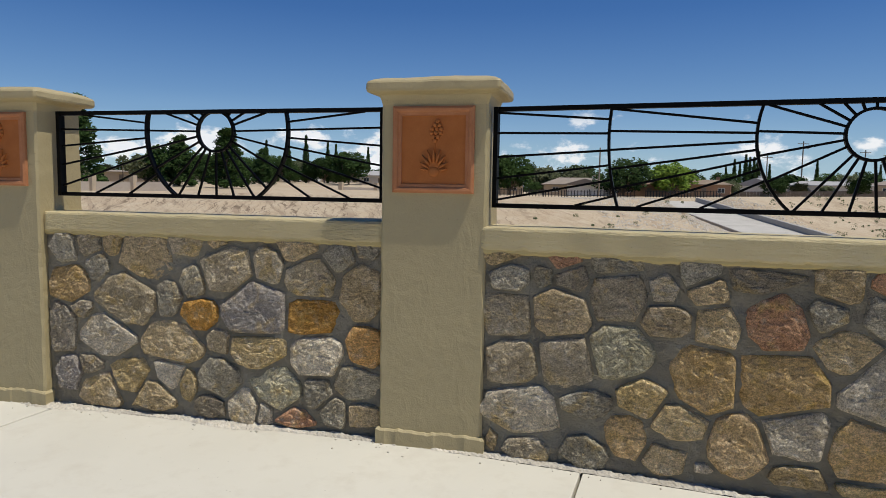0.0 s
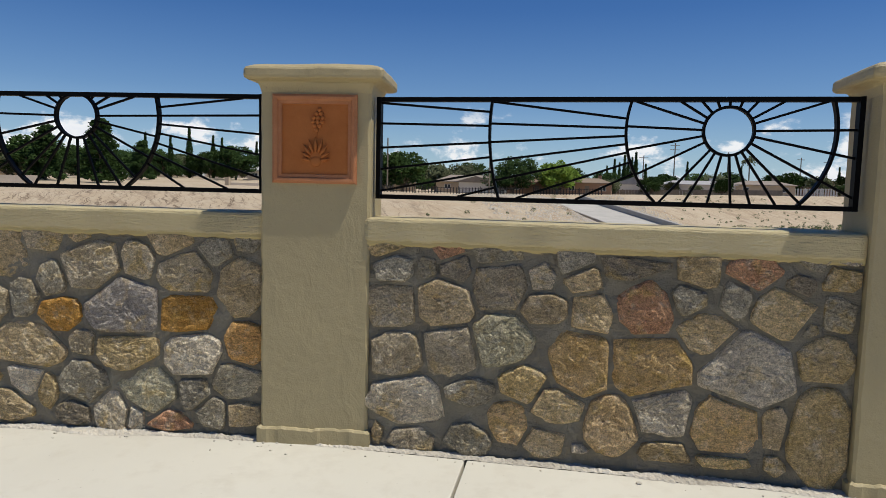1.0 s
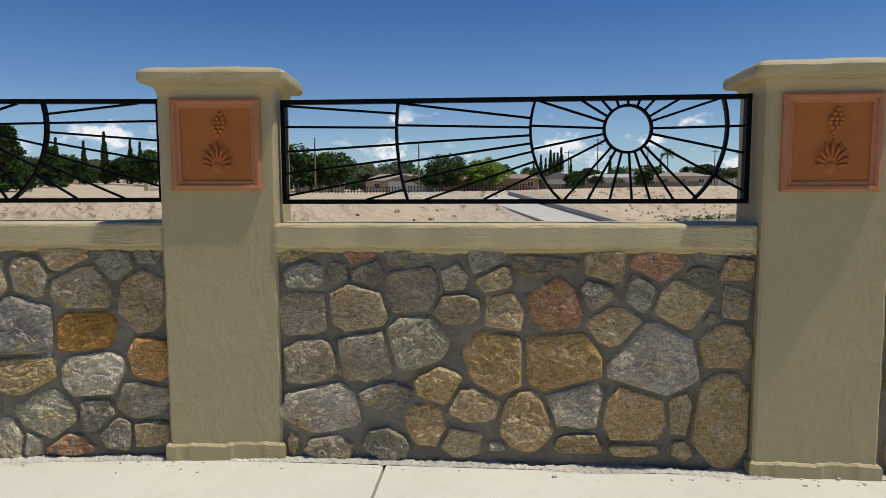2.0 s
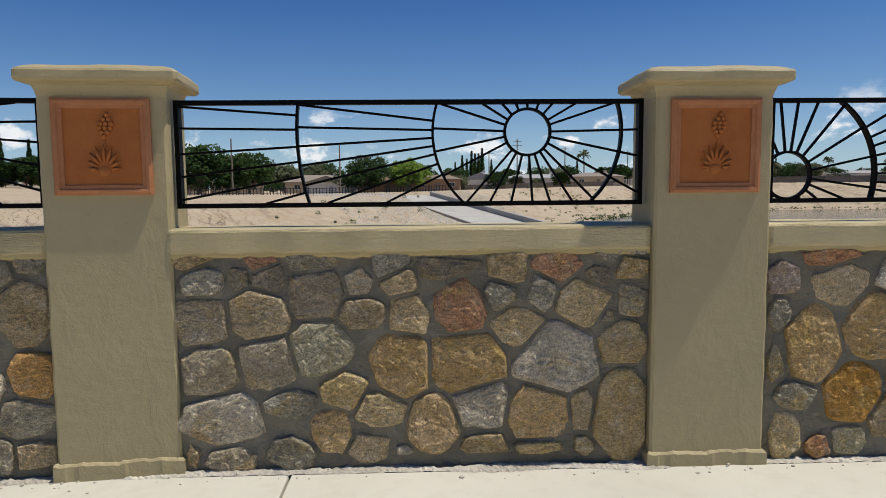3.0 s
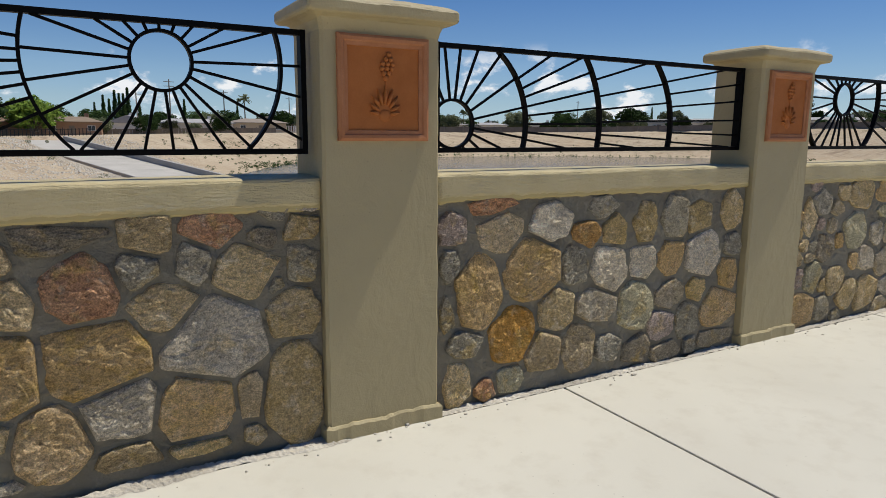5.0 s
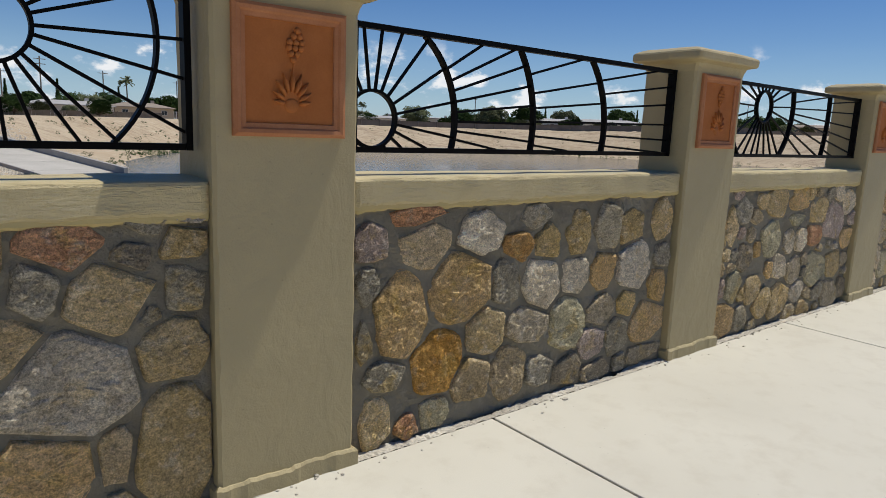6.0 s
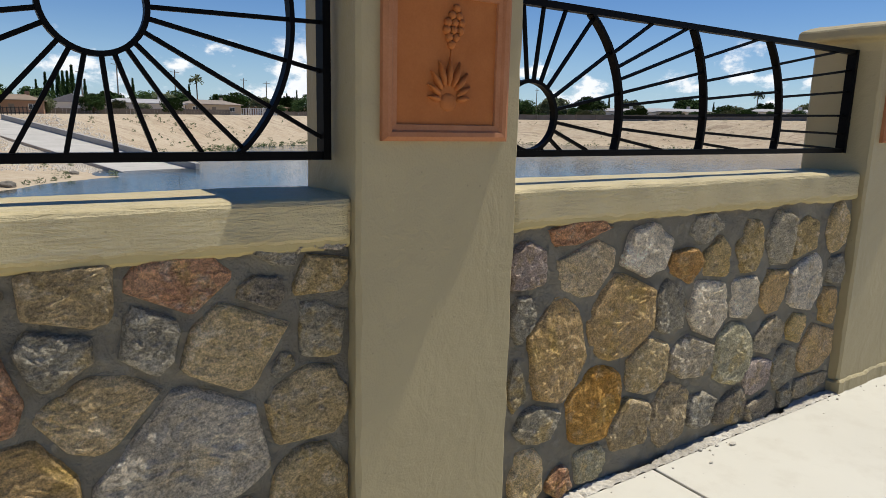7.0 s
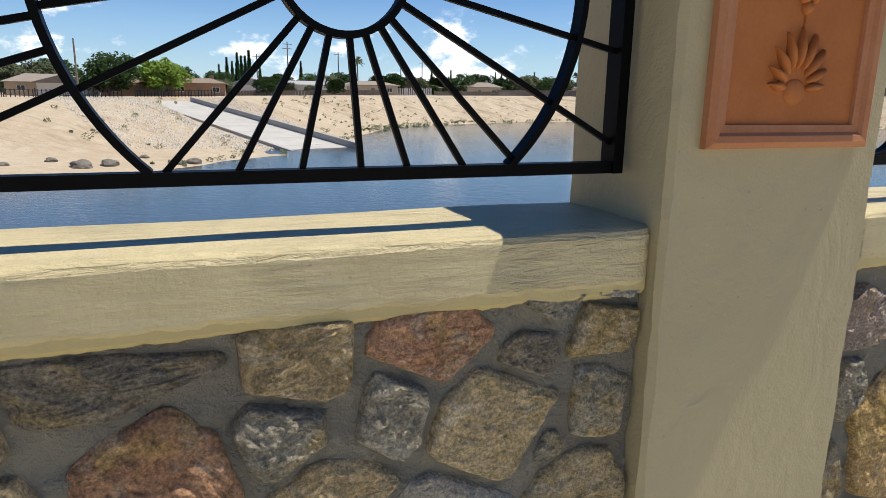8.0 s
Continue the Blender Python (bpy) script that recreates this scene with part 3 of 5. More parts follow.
# ---- stone panels ----
def stone_outline(x, z, w, h, others, rng):
    """The outline of a stone: a lumpy rounded block, cut back where neighbours press on it."""
    n = 44 if x < 6.3 else 26
    sides = rng.choice((4, 5, 5, 6, 6))
    start = rng.uniform(0, math.tau)
    planes = [(start + (k + rng.uniform(-0.28, 0.28)) * math.tau / sides, rng.uniform(0.80, 0.98)) for k in range(sides)]
    pts = []
    for i in range(n):
        a = math.tau * i / n
        c, s = math.cos(a), math.sin(a)
        box_k = (abs(c) ** 4.0 + abs(s) ** 4.0) ** -0.25
        cut_k = min((o / math.cos(a - g) for g, o in planes if math.cos(a - g) > 0.15), default=1.2)
        k = min(box_k * 0.98, cut_k) * (1 + 0.05 * noise.noise((2.2 * c, 2.2 * s, start * 9)) + 0.035 * noise.noise((7 * c, 7 * s, start * 5)) + rng.uniform(-0.016, 0.016))
        pts.append([x + 0.67 * w * k * c, z + 0.67 * h * k * s])
    for ox, oz, ow, oh, _ in others:
        dx, dz = ox - x, oz - z
        d = math.hypot(dx, dz)
        if d < 1e-4 or d > (w + h + ow + oh) * 0.6:
            continue
        ux, uz = dx / d, dz / d
        mine = 1 / math.sqrt((ux / w) ** 2 + (uz / h) ** 2)
        theirs = 1 / math.sqrt((ux / ow) ** 2 + (uz / oh) ** 2)
        cut = d * mine / (mine + theirs) - 0.0085
        for p in pts:
            t = (p[0] - x) * ux + (p[1] - z) * uz
            if t > cut:
                p[0] -= (t - cut) * ux
                p[1] -= (t - cut) * uz
    return pts


def stone_mesh(pts, x, z, y, proud, mat, rng):
    """A stone set in the mortar: steep rounded rim, then a lumpy face."""
    bm = bmesh.new()
    rings = []
    lean_x, lean_z = rng.uniform(-0.05, 0.05), rng.uniform(-0.06, 0.06)
    seed = rng.uniform(0, 100)
    profile = [(1.0, -0.3), (0.99, 0.30), (0.965, 0.62), (0.93, 0.82), (0.88, 0.94), (0.82, 1.0)]
    profile += [(f, 1.0 + 0.05 * (0.8 - f)) for f in ((0.73, 0.64, 0.55, 0.46, 0.37, 0.28, 0.19, 0.10) if len(pts) > 30 else (0.70, 0.54, 0.36, 0.18))]
    for f, out in profile:
        ring = []
        for px, pz in pts:
            qx, qz = x + (px - x) * f, z + (pz - z) * f
            lump = (noise.noise((qx * 8 + seed, qz * 8, seed)) * 0.007 + noise.noise((qx * 21 + seed, qz * 21, seed)) * 0.006 + noise.noise((qx * 52 + seed, qz * 52, seed)) * 0.006 + noise.noise((qx * 120 + seed, qz * 120, seed)) * 0.005) * min(1.0, max(0.0, out - 0.3) * 1.8)
            ring.append(bm.verts.new((qx - x, y - proud * out - lump - (lean_x * (qx - x) + lean_z * (qz - z)) * (out > 0.5), qz - z)))
        rings.append(ring)
    n = len(pts)
    for p, q in zip(rings, rings[1:]):
        for k in range(n):
            bm.faces.new((p[k], p[(k + 1) % n], q[(k + 1) % n], q[k]))
    bm.faces.new(rings[-1])
    return mesh_of(bm, "stone", mat)


FACE = 0.060                      # mortar plane behind the pillar faces


def wall_panel(number, m, x0, x1, stones, seed):
    """One bay: mortar core, coping and its stones. x is the plan's x before the panel's turn m."""
    rng = random.Random(seed)
    top = empty("wall_%d" % number, m)
    tagged(top, "grey mortared fieldstone parapet wall with cream coping", "wall", kind="structure")
    core = bmesh.new()
    nx, nz = (260, 110) if number < 5 else (90, 50)
    z0, z1 = PAVE - 0.3, COPING[0] + 0.01
    grid = []
    for j in range(nz + 1):
        row = []
        for i in range(nx + 1):
            x, z = x0 + (x1 - x0) * i / nx, z0 + (z1 - z0) * j / nz
            row.append(core.verts.new((x, FACE - 0.004 - 0.006 * noise.noise((x * 6, seed, z * 6)) - 0.008 * noise.noise((x * 17, seed, z * 17)) - 0.005 * noise.noise((x * 41, seed, z * 41)), z)))
        grid.append(row)
    for j in range(nz):
        for i in range(nx):
            core.faces.new((grid[j][i], grid[j][i + 1], grid[j + 1][i + 1], grid[j + 1][i]))
    box(core, x0, x1, FACE + 0.03, 0.335, -4.5, z1)
    part("mortar", core, MORTAR, top, smooth=True)
    cop = bmesh.new()
    steps = 150
    prof = [(0.075, COPING[0]), (0.034, COPING[0] + 0.002), (0.026, COPING[0] + 0.012), (0.026, COPING[1] - 0.016), (0.032, COPING[1] - 0.005), (0.046, COPING[1]),
            (0.19, COPING[1] + 0.004), (0.335, COPING[1]), (0.343, COPING[1] - 0.012), (0.343, COPING[0])]
    rows = []
    for i in range(steps + 1):
        x = x0 + (x1 - x0) * i / steps
        end = 0.012 if i in (0, steps) else 0.004 if i in (1, steps - 1) else 0.0
        rows.append([cop.verts.new((x, y + (end if k < 6 else 0) + 0.004 * noise.noise((x * 5, z * 40, seed)), z + 0.0045 * noise.noise((x * 3.0, y * 25, seed + 3)) + (0.008 * noise.noise((x * 12, 0, seed)) + 0.007 * noise.noise((x * 37, 0, seed)) if k < 3 else 0))) for k, (y, z) in enumerate(prof)])
    for p, q in zip(rows, rows[1:]):
        for k in range(len(prof)):
            cop.faces.new((p[k], p[(k + 1) % len(prof)], q[(k + 1) % len(prof)], q[k]))
    cop.faces.new(rows[0])
    cop.faces.new(rows[-1][::-1])
    lip = bmesh.new()
    rows = []
    for i in range(steps + 1):
        x = x0 + 0.004 + (x1 - x0 - 0.008) * i / steps
        drop = 0.020 + 0.010 * noise.noise((x * 3.3, 5, seed)) + 0.009 * noise.noise((x * 14, 6, seed)) + 0.005 * noise.noise((x * 45, 7, seed))
        front = 0.0335 + 0.004 * noise.noise((x * 9, 8, seed))
        rows.append([lip.verts.new((x, y, z)) for y, z in ((front, COPING[0] + 0.016), (front + 0.001, COPING[0] - drop * 0.5), (front + 0.010, COPING[0] - drop), (0.085, COPING[0] - drop - 0.004), (0.085, COPING[0] + 0.016))])
    for p, q in zip(rows, rows[1:]):
        for k in range(5):
            lip.faces.new((p[k], p[(k + 1) % 5], q[(k + 1) % 5], q[k]))
    part("coping_lip", lip, PAINT_LIP, top, "ochre undercoat along the uneven lower edge")
    # lighter copy of the pillar paint, with sunlight put into its colour
    part("coping", cop, PAINT_BRUSHED_LIT, top, "thick cream painted coping with trowel marks")
    for s in stones:
        x, z, w, h, tone = s
        pts = stone_outline(x, z, w, h, [o for o in stones if o is not s], rng)
        for p in pts:
            p[0] = min(max(p[0], x0 + 0.004), x1 - 0.004)
            p[1] = min(p[1], COPING[0] - 0.006)
        ob = part("stone", stone_mesh(pts, x, z, FACE, rng.uniform(0.018, 0.030), STONE[tone], rng), None, top)
        ob.location = (x, 0, z)
    return top


def random_stones(x0, x1, seed, have=()):
    """Fills a panel with fieldstones of mixed size wherever none stands yet."""
    rng = random.Random(seed)
    got = list(have)
    for size in (0.27, 0.21, 0.16, 0.11, 0.08):
        for _ in range(260):
            w, h = size * rng.uniform(0.85, 1.3), size * rng.uniform(0.75, 1.1)
            x, z = rng.uniform(x0 + w * 0.45, x1 - w * 0.45), rng.uniform(PAVE + 0.3 * h, COPING[0] - 0.5 * h)
            if all(abs(x - o[0]) > (w + o[2]) * 0.49 or abs(z - o[1]) > (h + o[3]) * 0.49 for o in got):
                got.append((x, z, w, h, rng.choice("gggkkkttyyaawwnndp")))
    return got


# stones of each bay, course by course: x, z, width, height, tone
A_TOP = [(-2.07, 1.00, 0.17, 0.16, "g"), (-1.89, 1.02, 0.16, 0.12, "k"), (-1.73, 1.04, 0.14, 0.13, "t"), (-1.51, 0.97, 0.42, 0.22, "t"), (-1.26, 1.04, 0.22, 0.10, "k"),
         (-1.04, 1.06, 0.10, 0.05, "t"), (-1.84, 0.90, 0.15, 0.14, "g"), (-0.98, 0.91, 0.29, 0.21, "k"), (-1.20, 0.83, 0.13, 0.16, "g"), (-0.73, 0.95, 0.16, 0.16, "w"),
         (-0.55, 1.05, 0.19, 0.11, "t"), (-0.30, 1.01, 0.15, 0.12, "g"), (-0.14, 1.06, 0.13, 0.09, "g"), (-0.47, 0.88, 0.25, 0.19, "k"), (-0.17, 0.82, 0.21, 0.26, "t")]
A_MID = [(-2.04, 0.78, 0.26, 0.20, "a"), (-1.66, 0.71, 0.40, 0.25, "k"), (-1.36, 0.73, 0.14, 0.17, "g"), (-1.16, 0.65, 0.22, 0.16, "o"), (-0.81, 0.69, 0.37, 0.26, "b"),
         (-0.47, 0.68, 0.27, 0.19, "o"), (-2.09, 0.51, 0.19, 0.27, "d"), (-1.96, 0.64, 0.16, 0.09, "d"), (-1.79, 0.49, 0.40, 0.21, "w"), (-1.34, 0.46, 0.41, 0.22, "t"),
         (-1.04, 0.50, 0.15, 0.12, "k"), (-0.80, 0.46, 0.35, 0.17, "y"), (-0.44, 0.45, 0.29, 0.21, "w"), (-0.15, 0.53, 0.18, 0.20, "o")]
A_LOW = [(-2.06, 0.24, 0.18, 0.19, "b"), (-1.90, 0.30, 0.16, 0.10, "d"), (-1.64, 0.25, 0.30, 0.17, "y"), (-1.36, 0.29, 0.17, 0.15, "w"), (-1.24, 0.23, 0.10, 0.18, "y"),
         (-1.03, 0.28, 0.23, 0.20, "g"), (-0.68, 0.25, 0.30, 0.20, "n"), (-0.43, 0.26, 0.16, 0.15, "g"), (-0.20, 0.33, 0.25, 0.16, "g"), (-1.84, 0.15, 0.32, 0.16, "t"),
         (-1.48, 0.14, 0.29, 0.14, "t"), (-1.09, 0.12, 0.18, 0.12, "d"), (-0.89, 0.13, 0.20, 0.17, "w"), (-0.75, 0.10, 0.09, 0.12, "w"), (-0.57, 0.10, 0.21, 0.09, "r"),
         (-0.33, 0.15, 0.15, 0.14, "g"), (-0.16, 0.15, 0.18, 0.11, "t")]
B_TOP = [(0.60, 1.07, 0.18, 0.07, "y"), (0.91, 1.06, 0.13, 0.07, "r"), (1.15, 1.06, 0.21, 0.09, "g"), (1.52, 1.05, 0.16, 0.12, "g"), (1.77, 1.015, 0.32, 0.09, "d"),
         (2.06, 1.03, 0.17, 0.15, "t"), (2.29, 1.02, 0.21, 0.12, "r"), (2.49, 0.98, 0.11, 0.08, "d"), (2.65, 1.02, 0.14, 0.11, "y"), (2.55, 1.07, 0.16, 0.05, "g"),
         (2.66, 1.085, 0.11, 0.03, "w"), (0.64, 0.97, 0.18, 0.13, "g"), (0.81, 0.98, 0.10, 0.09, "g"), (1.36, 0.96, 0.12, 0.11, "w"), (1.56, 0.96, 0.15, 0.12, "t"),
         (0.94, 0.98, 0.16, 0.11, "d")]
B_MID = [(1.17, 0.91, 0.25, 0.21, "d"), (2.02, 0.89, 0.13, 0.12, "g"), (2.23, 0.90, 0.12, 0.15, "g"), (2.43, 0.85, 0.26, 0.19, "y"), (2.65, 0.86, 0.12, 0.14, "g"),
         (2.54, 0.78, 0.06, 0.06, "g"), (0.64, 0.79, 0.22, 0.19, "k"), (0.89, 0.81, 0.25, 0.23, "t"), (1.37, 0.81, 0.23, 0.13, "t"), (1.59, 0.80, 0.17, 0.18, "t"),
         (1.845, 0.83, 0.21, 0.23, "r"), (2.11, 0.74, 0.24, 0.16, "t"), (1.18, 0.65, 0.25, 0.22, "n"), (0.93, 0.58, 0.23, 0.23, "k"), (0.66, 0.54, 0.24, 0.20, "k"),
         (1.56, 0.57, 0.25, 0.29, "a"), (1.87, 0.57, 0.34, 0.27, "a"), (2.29, 0.58, 0.38, 0.29, "w"), (2.61, 0.65, 0.22, 0.19, "y")]
B_LOW = [(1.29, 0.44, 0.21, 0.15, "y"), (1.03, 0.38, 0.24, 0.12, "g"), (0.71, 0.31, 0.33, 0.22, "w"), (1.45, 0.35, 0.26, 0.14, "y"), (1.70, 0.28, 0.22, 0.24, "a"),
         (1.93, 0.36, 0.23, 0.18, "w"), (2.21, 0.31, 0.26, 0.25, "a"), (2.42, 0.33, 0.10, 0.17, "t"), (2.61, 0.30, 0.25, 0.42, "y"), (1.22, 0.25, 0.17, 0.18, "a"),
         (1.04, 0.14, 0.20, 0.14, "g"), (0.74, 0.12, 0.20, 0.11, "k"), (0.57, 0.14, 0.05, 0.10, "t"), (1.40, 0.16, 0.16, 0.12, "t"), (1.57, 0.15, 0.07, 0.04, "w"),
         (1.95, 0.17, 0.22, 0.08, "t"), (2.21, 0.15, 0.21, 0.06, "y"), (2.43, 0.15, 0.08, 0.08, "y")]
C_TOP = [(3.38, 0.95, 0.12, 0.13, "p"), (3.66, 0.92, 0.23, 0.15, "t"), (3.62, 1.05, 0.24, 0.07, "r"), (3.98, 0.96, 0.22, 0.17, "w"), (4.22, 0.87, 0.17, 0.11, "o"),
         (4.43, 0.88, 0.15, 0.14, "y"), (4.34, 1.01, 0.16, 0.10, "g"), (4.66, 0.90, 0.13, 0.21, "y"), (4.91, 0.92, 0.17, 0.20, "g"), (5.12, 0.92, 0.18, 0.15, "y"),
         (5.41, 0.94, 0.14, 0.20, "y"), (3.37, 0.78, 0.08, 0.13, "g"), (3.87, 0.71, 0.30, 0.25, "a"), (4.15, 0.72, 0.16, 0.18, "g")]
C_MID = [(4.40, 0.67, 0.22, 0.21, "w"), (4.66, 0.69, 0.17, 0.18, "w"), (4.88, 0.69, 0.18, 0.17, "a"), (5.17, 0.69, 0.25, 0.22, "w"), (5.44, 0.72, 0.12, 0.14, "g"),
         (5.42, 0.55, 0.14, 0.19, "a"), (3.54, 0.62, 0.22, 0.30, "a"), (3.75, 0.38, 0.23, 0.23, "o"), (4.03, 0.48, 0.20, 0.18, "y"), (4.32, 0.47, 0.26, 0.15, "k"),
         (4.61, 0.44, 0.22, 0.23, "n"), (4.90, 0.46, 0.20, 0.15, "k"), (5.12, 0.47, 0.13, 0.13, "y"), (5.35, 0.33, 0.28, 0.21, "a")]
C_LOW = [(3.36, 0.54, 0.06, 0.15, "g"), (3.46, 0.38, 0.15, 0.11, "g"), (3.95, 0.26, 0.21, 0.17, "t"), (4.19, 0.24, 0.21, 0.21, "t"), (4.41, 0.21, 0.17, 0.12, "g"),
         (4.84, 0.28, 0.19, 0.16, "p"), (5.06, 0.29, 0.16, 0.20, "g"), (5.34, 0.14, 0.33, 0.09, "k"), (4.88, 0.12, 0.24, 0.10, "d"), (4.65, 0.17, 0.18, 0.13, "d"),
         (5.10, 0.13, 0.10, 0.09, "g"), (3.42, 0.17, 0.12, 0.18, "y"), (3.58, 0.12, 0.09, 0.09, "r"), (3.74, 0.15, 0.13, 0.12, "n")]
D_ALL = [(6.26, 0.85, 0.14, 0.25, "y"), (6.38, 0.94, 0.18, 0.17, "g"), (6.87, 0.98, 0.29, 0.18, "y"), (7.25, 1.01, 0.27, 0.15, "a"), (7.60, 0.89, 0.29, 0.20, "y"),
         (7.24, 0.84, 0.27, 0.08, "n"), (6.84, 0.72, 0.25, 0.25, "n"), (7.59, 0.71, 0.24, 0.16, "r"), (7.14, 0.68, 0.16, 0.15, "w"), (7.34, 0.68, 0.17, 0.15, "w"),
         (6.34, 0.42, 0.20, 0.20, "n"), (6.63, 0.37, 0.20, 0.19, "y"), (7.01, 0.50, 0.19, 0.17, "w"), (7.28, 0.45, 0.20, 0.18, "k"), (7.66, 0.41, 0.35, 0.26, "n"),
         (6.81, 0.25, 0.23, 0.19, "y"), (7.37, 0.26, 0.21, 0.14, "w"), (7.75, 0.22, 0.22, 0.14, "g")]

base_pillar = pillar()
base_pillar.matrix_basis = pose(FIRST + 0.036, 0.004, 0.012, 0, 0, 6)
LAST = 6                           # pillars to the right of the first
for k in range(1, LAST + 1):
    copy_thing(base_pillar, pose(FIRST + k * PITCH, 0, 0))
copy_thing(base_pillar, BEND @ pose(LEFT_PILLAR, 0, 0))

b0, b1 = FIRST + HALF, FIRST + PITCH - HALF
wall_panel(1, BEND, LEFT_PILLAR + HALF, FIRST - HALF + 0.045, [(0.986 * x + 0.024, 0.986 * z + 0.018, w, h, c) for x, z, w, h, c in A_TOP + A_MID + A_LOW], 1)
wall_panel(2, STRAIGHT, b0, b1, B_TOP + B_MID + B_LOW, 2)
wall_panel(3, STRAIGHT, b0 + PITCH, b1 + PITCH, [(x, z, w * 1.07, h * 1.07, c) for x, z, w, h, c in C_TOP + C_MID + C_LOW], 3)
wall_panel(4, STRAIGHT, b0 + 2 * PITCH, b1 + 2 * PITCH, random_stones(b0 + 2 * PITCH, b1 + 2 * PITCH, 14, D_ALL), 4)
for k in range(3, LAST):
    wall_panel(k + 2, STRAIGHT, b0 + k * PITCH, b1 + k * PITCH, random_stones(b0 + k * PITCH, b1 + k * PITCH, 20 + k), 5 + k)

right_rail = rail_right_sun()
right_rail.matrix_basis = pose(FIRST, 0, 0)
low_rail = rail_low_left_sun()
low_rail.matrix_basis = pose(FIRST + PITCH, 0, 0)
left_sun_rail = rail_right_sun(True)
left_sun_rail.matrix_basis = pose(FIRST + 2 * PITCH, 0, 0)
centre_rail = rail_centre_sun()
centre_rail.matrix_basis = pose(FIRST + 3 * PITCH, 0, 0)
copy_thing(right_rail, pose(FIRST + 4 * PITCH, 0, 0))
copy_thing(low_rail, pose(FIRST + 5 * PITCH, 0, 0))
left_rail = rail_centre_sun(-1.052 - LEFT_PILLAR, 1.685, FIRST - HALF + 0.012 - LEFT_PILLAR)
left_rail.matrix_basis = BEND @ pose(LEFT_PILLAR, 0, 0)


# ---- pavement ----
def ground_height(x, y):
    """Pavement level: a slight fall away from the wall."""
    return PAVE + 0.012 * min(0.0, y)


pavement = empty("pavement")
tagged(pavement, "pale concrete pavement with dark joints along the wall", "pavement", kind="structure")
JOINTS = [-8.2, -5.1, -2.05, 1.03, 4.06, 7.12, 10.3, 13.4, 16.5, 19.6, 22.7]
for xa, xb in zip(JOINTS, JOINTS[1:]):
    for ya, yb in ((-5.2, 0.0),):
        bm = bmesh.new()
        box(bm, xa + 0.006, xb - 0.006, ya, yb - 0.004, PAVE - 0.12, PAVE, 0.006, 2)
        for v in bm.verts:
            v.co.z += 0.012 * min(0.0, v.co.y)
        part("slab", bm, PAVING, pavement)
bed = bmesh.new()
box(bed, -8.2, 22.7, -5.3, 0.10, PAVE - 0.2, PAVE - 0.075)
part("joint_filling", bed, JOINT, pavement, "dirt filled joints")

rng = random.Random(5)
strip = bmesh.new()
n = 1500
rowsv = []
for i in range(n + 1):
    x = -2.6 + 17.0 * i / n
    off = -math.tan(BEND_ANGLE) * max(0.0, BEND_X - x)
    bay = min(1.0, max(0.0, (x - 2.9) * 3))
    w = 0.006 + (0.085 - 0.05 * bay) * max(0.0, noise.noise((x * 1.7, 3, 0)) - 0.02) + 0.014 * noise.noise((x * 23, 1, 0)) + 0.01 * noise.noise((x * 60, 1, 0))
    inner = 0.046 + 0.045 * noise.noise((x * 3.1, 7, 0)) + 0.016 * noise.noise((x * 15, 8, 0)) + 0.010 * noise.noise((x * 48, 9, 0))
    row = [strip.verts.new((x, off + inner + 0.012, PAVE - 0.09))]
    for k in range(8):
        f = k / 7
        y = inner - f * (inner + max(w, 0.002))
        rough = 0.007 * noise.noise((x * 22, y * 22, 4)) + 0.008 * noise.noise((x * 70, y * 70, 9))
        row.append(strip.verts.new((x, off + y, PAVE + 0.004 + 0.006 * (1 - f) * (1 - bay) + rough * (0.0 if k == 7 else 1) - 0.003 * (k == 7) + 0.012 * min(0.0, off + y))))
    rowsv.append(row)
for p, q in zip(rowsv, rowsv[1:]):
    for k in range(len(p) - 1):
        strip.faces.new((p[k], p[k + 1], q[k + 1], q[k]))
crumbs = part("crumbled_edge", strip, RUBBLE, pavement, "rough crumbled concrete along the wall foot")
bits = bmesh.new()
for _ in range(170):
    x = rng.uniform(-2.4, 12.0)
    off = -math.tan(BEND_ANGLE) * max(0.0, BEND_X - x)
    y = off - abs(rng.gauss(0.0, 0.05)) - 0.01
    r = rng.uniform(0.002, 0.008) * (2.2 if rng.random() < 0.06 else 1)
    bmesh.ops.create_icosphere(bits, subdivisions=1, radius=r, matrix=Matrix.Translation((x, y, PAVE + 0.012 * min(0, y) + r * 0.35)) @ Matrix.Diagonal((rng.uniform(0.7, 1.7), 1, rng.uniform(0.5, 0.9), 1)))
grit = part("grit", bits, RUBBLE)
tagged(grit, "loose crumbs of concrete lying along the wall foot", "rubble", kind="stuff")


# ---- basin, banks and far ground ----
WATER_Z = -3.0
SHORE = np.array([(-60, 27), (-40, 29), (-20, 32), (-6, 35), (2, 41), (8.5, 49), (14, 56), (18, 66), (24, 80), (31, 91), (37, 97), (51, 107), (72, 113), (93, 107), (110, 95), (125, 70), (130, 40), (130, 12)], float)
RAMP_A, RAMP_B, RAMP_W = Vector((0.3, 92.0, 0.30)), Vector((12.9, 54.3, -3.1)), 5.8
RAMP_T = (RAMP_B - RAMP_A).normalized()
RAMP_S = Vector((RAMP_T.y, -RAMP_T.x, 0)).normalized() * -1.0     # to the right, seen from the wall


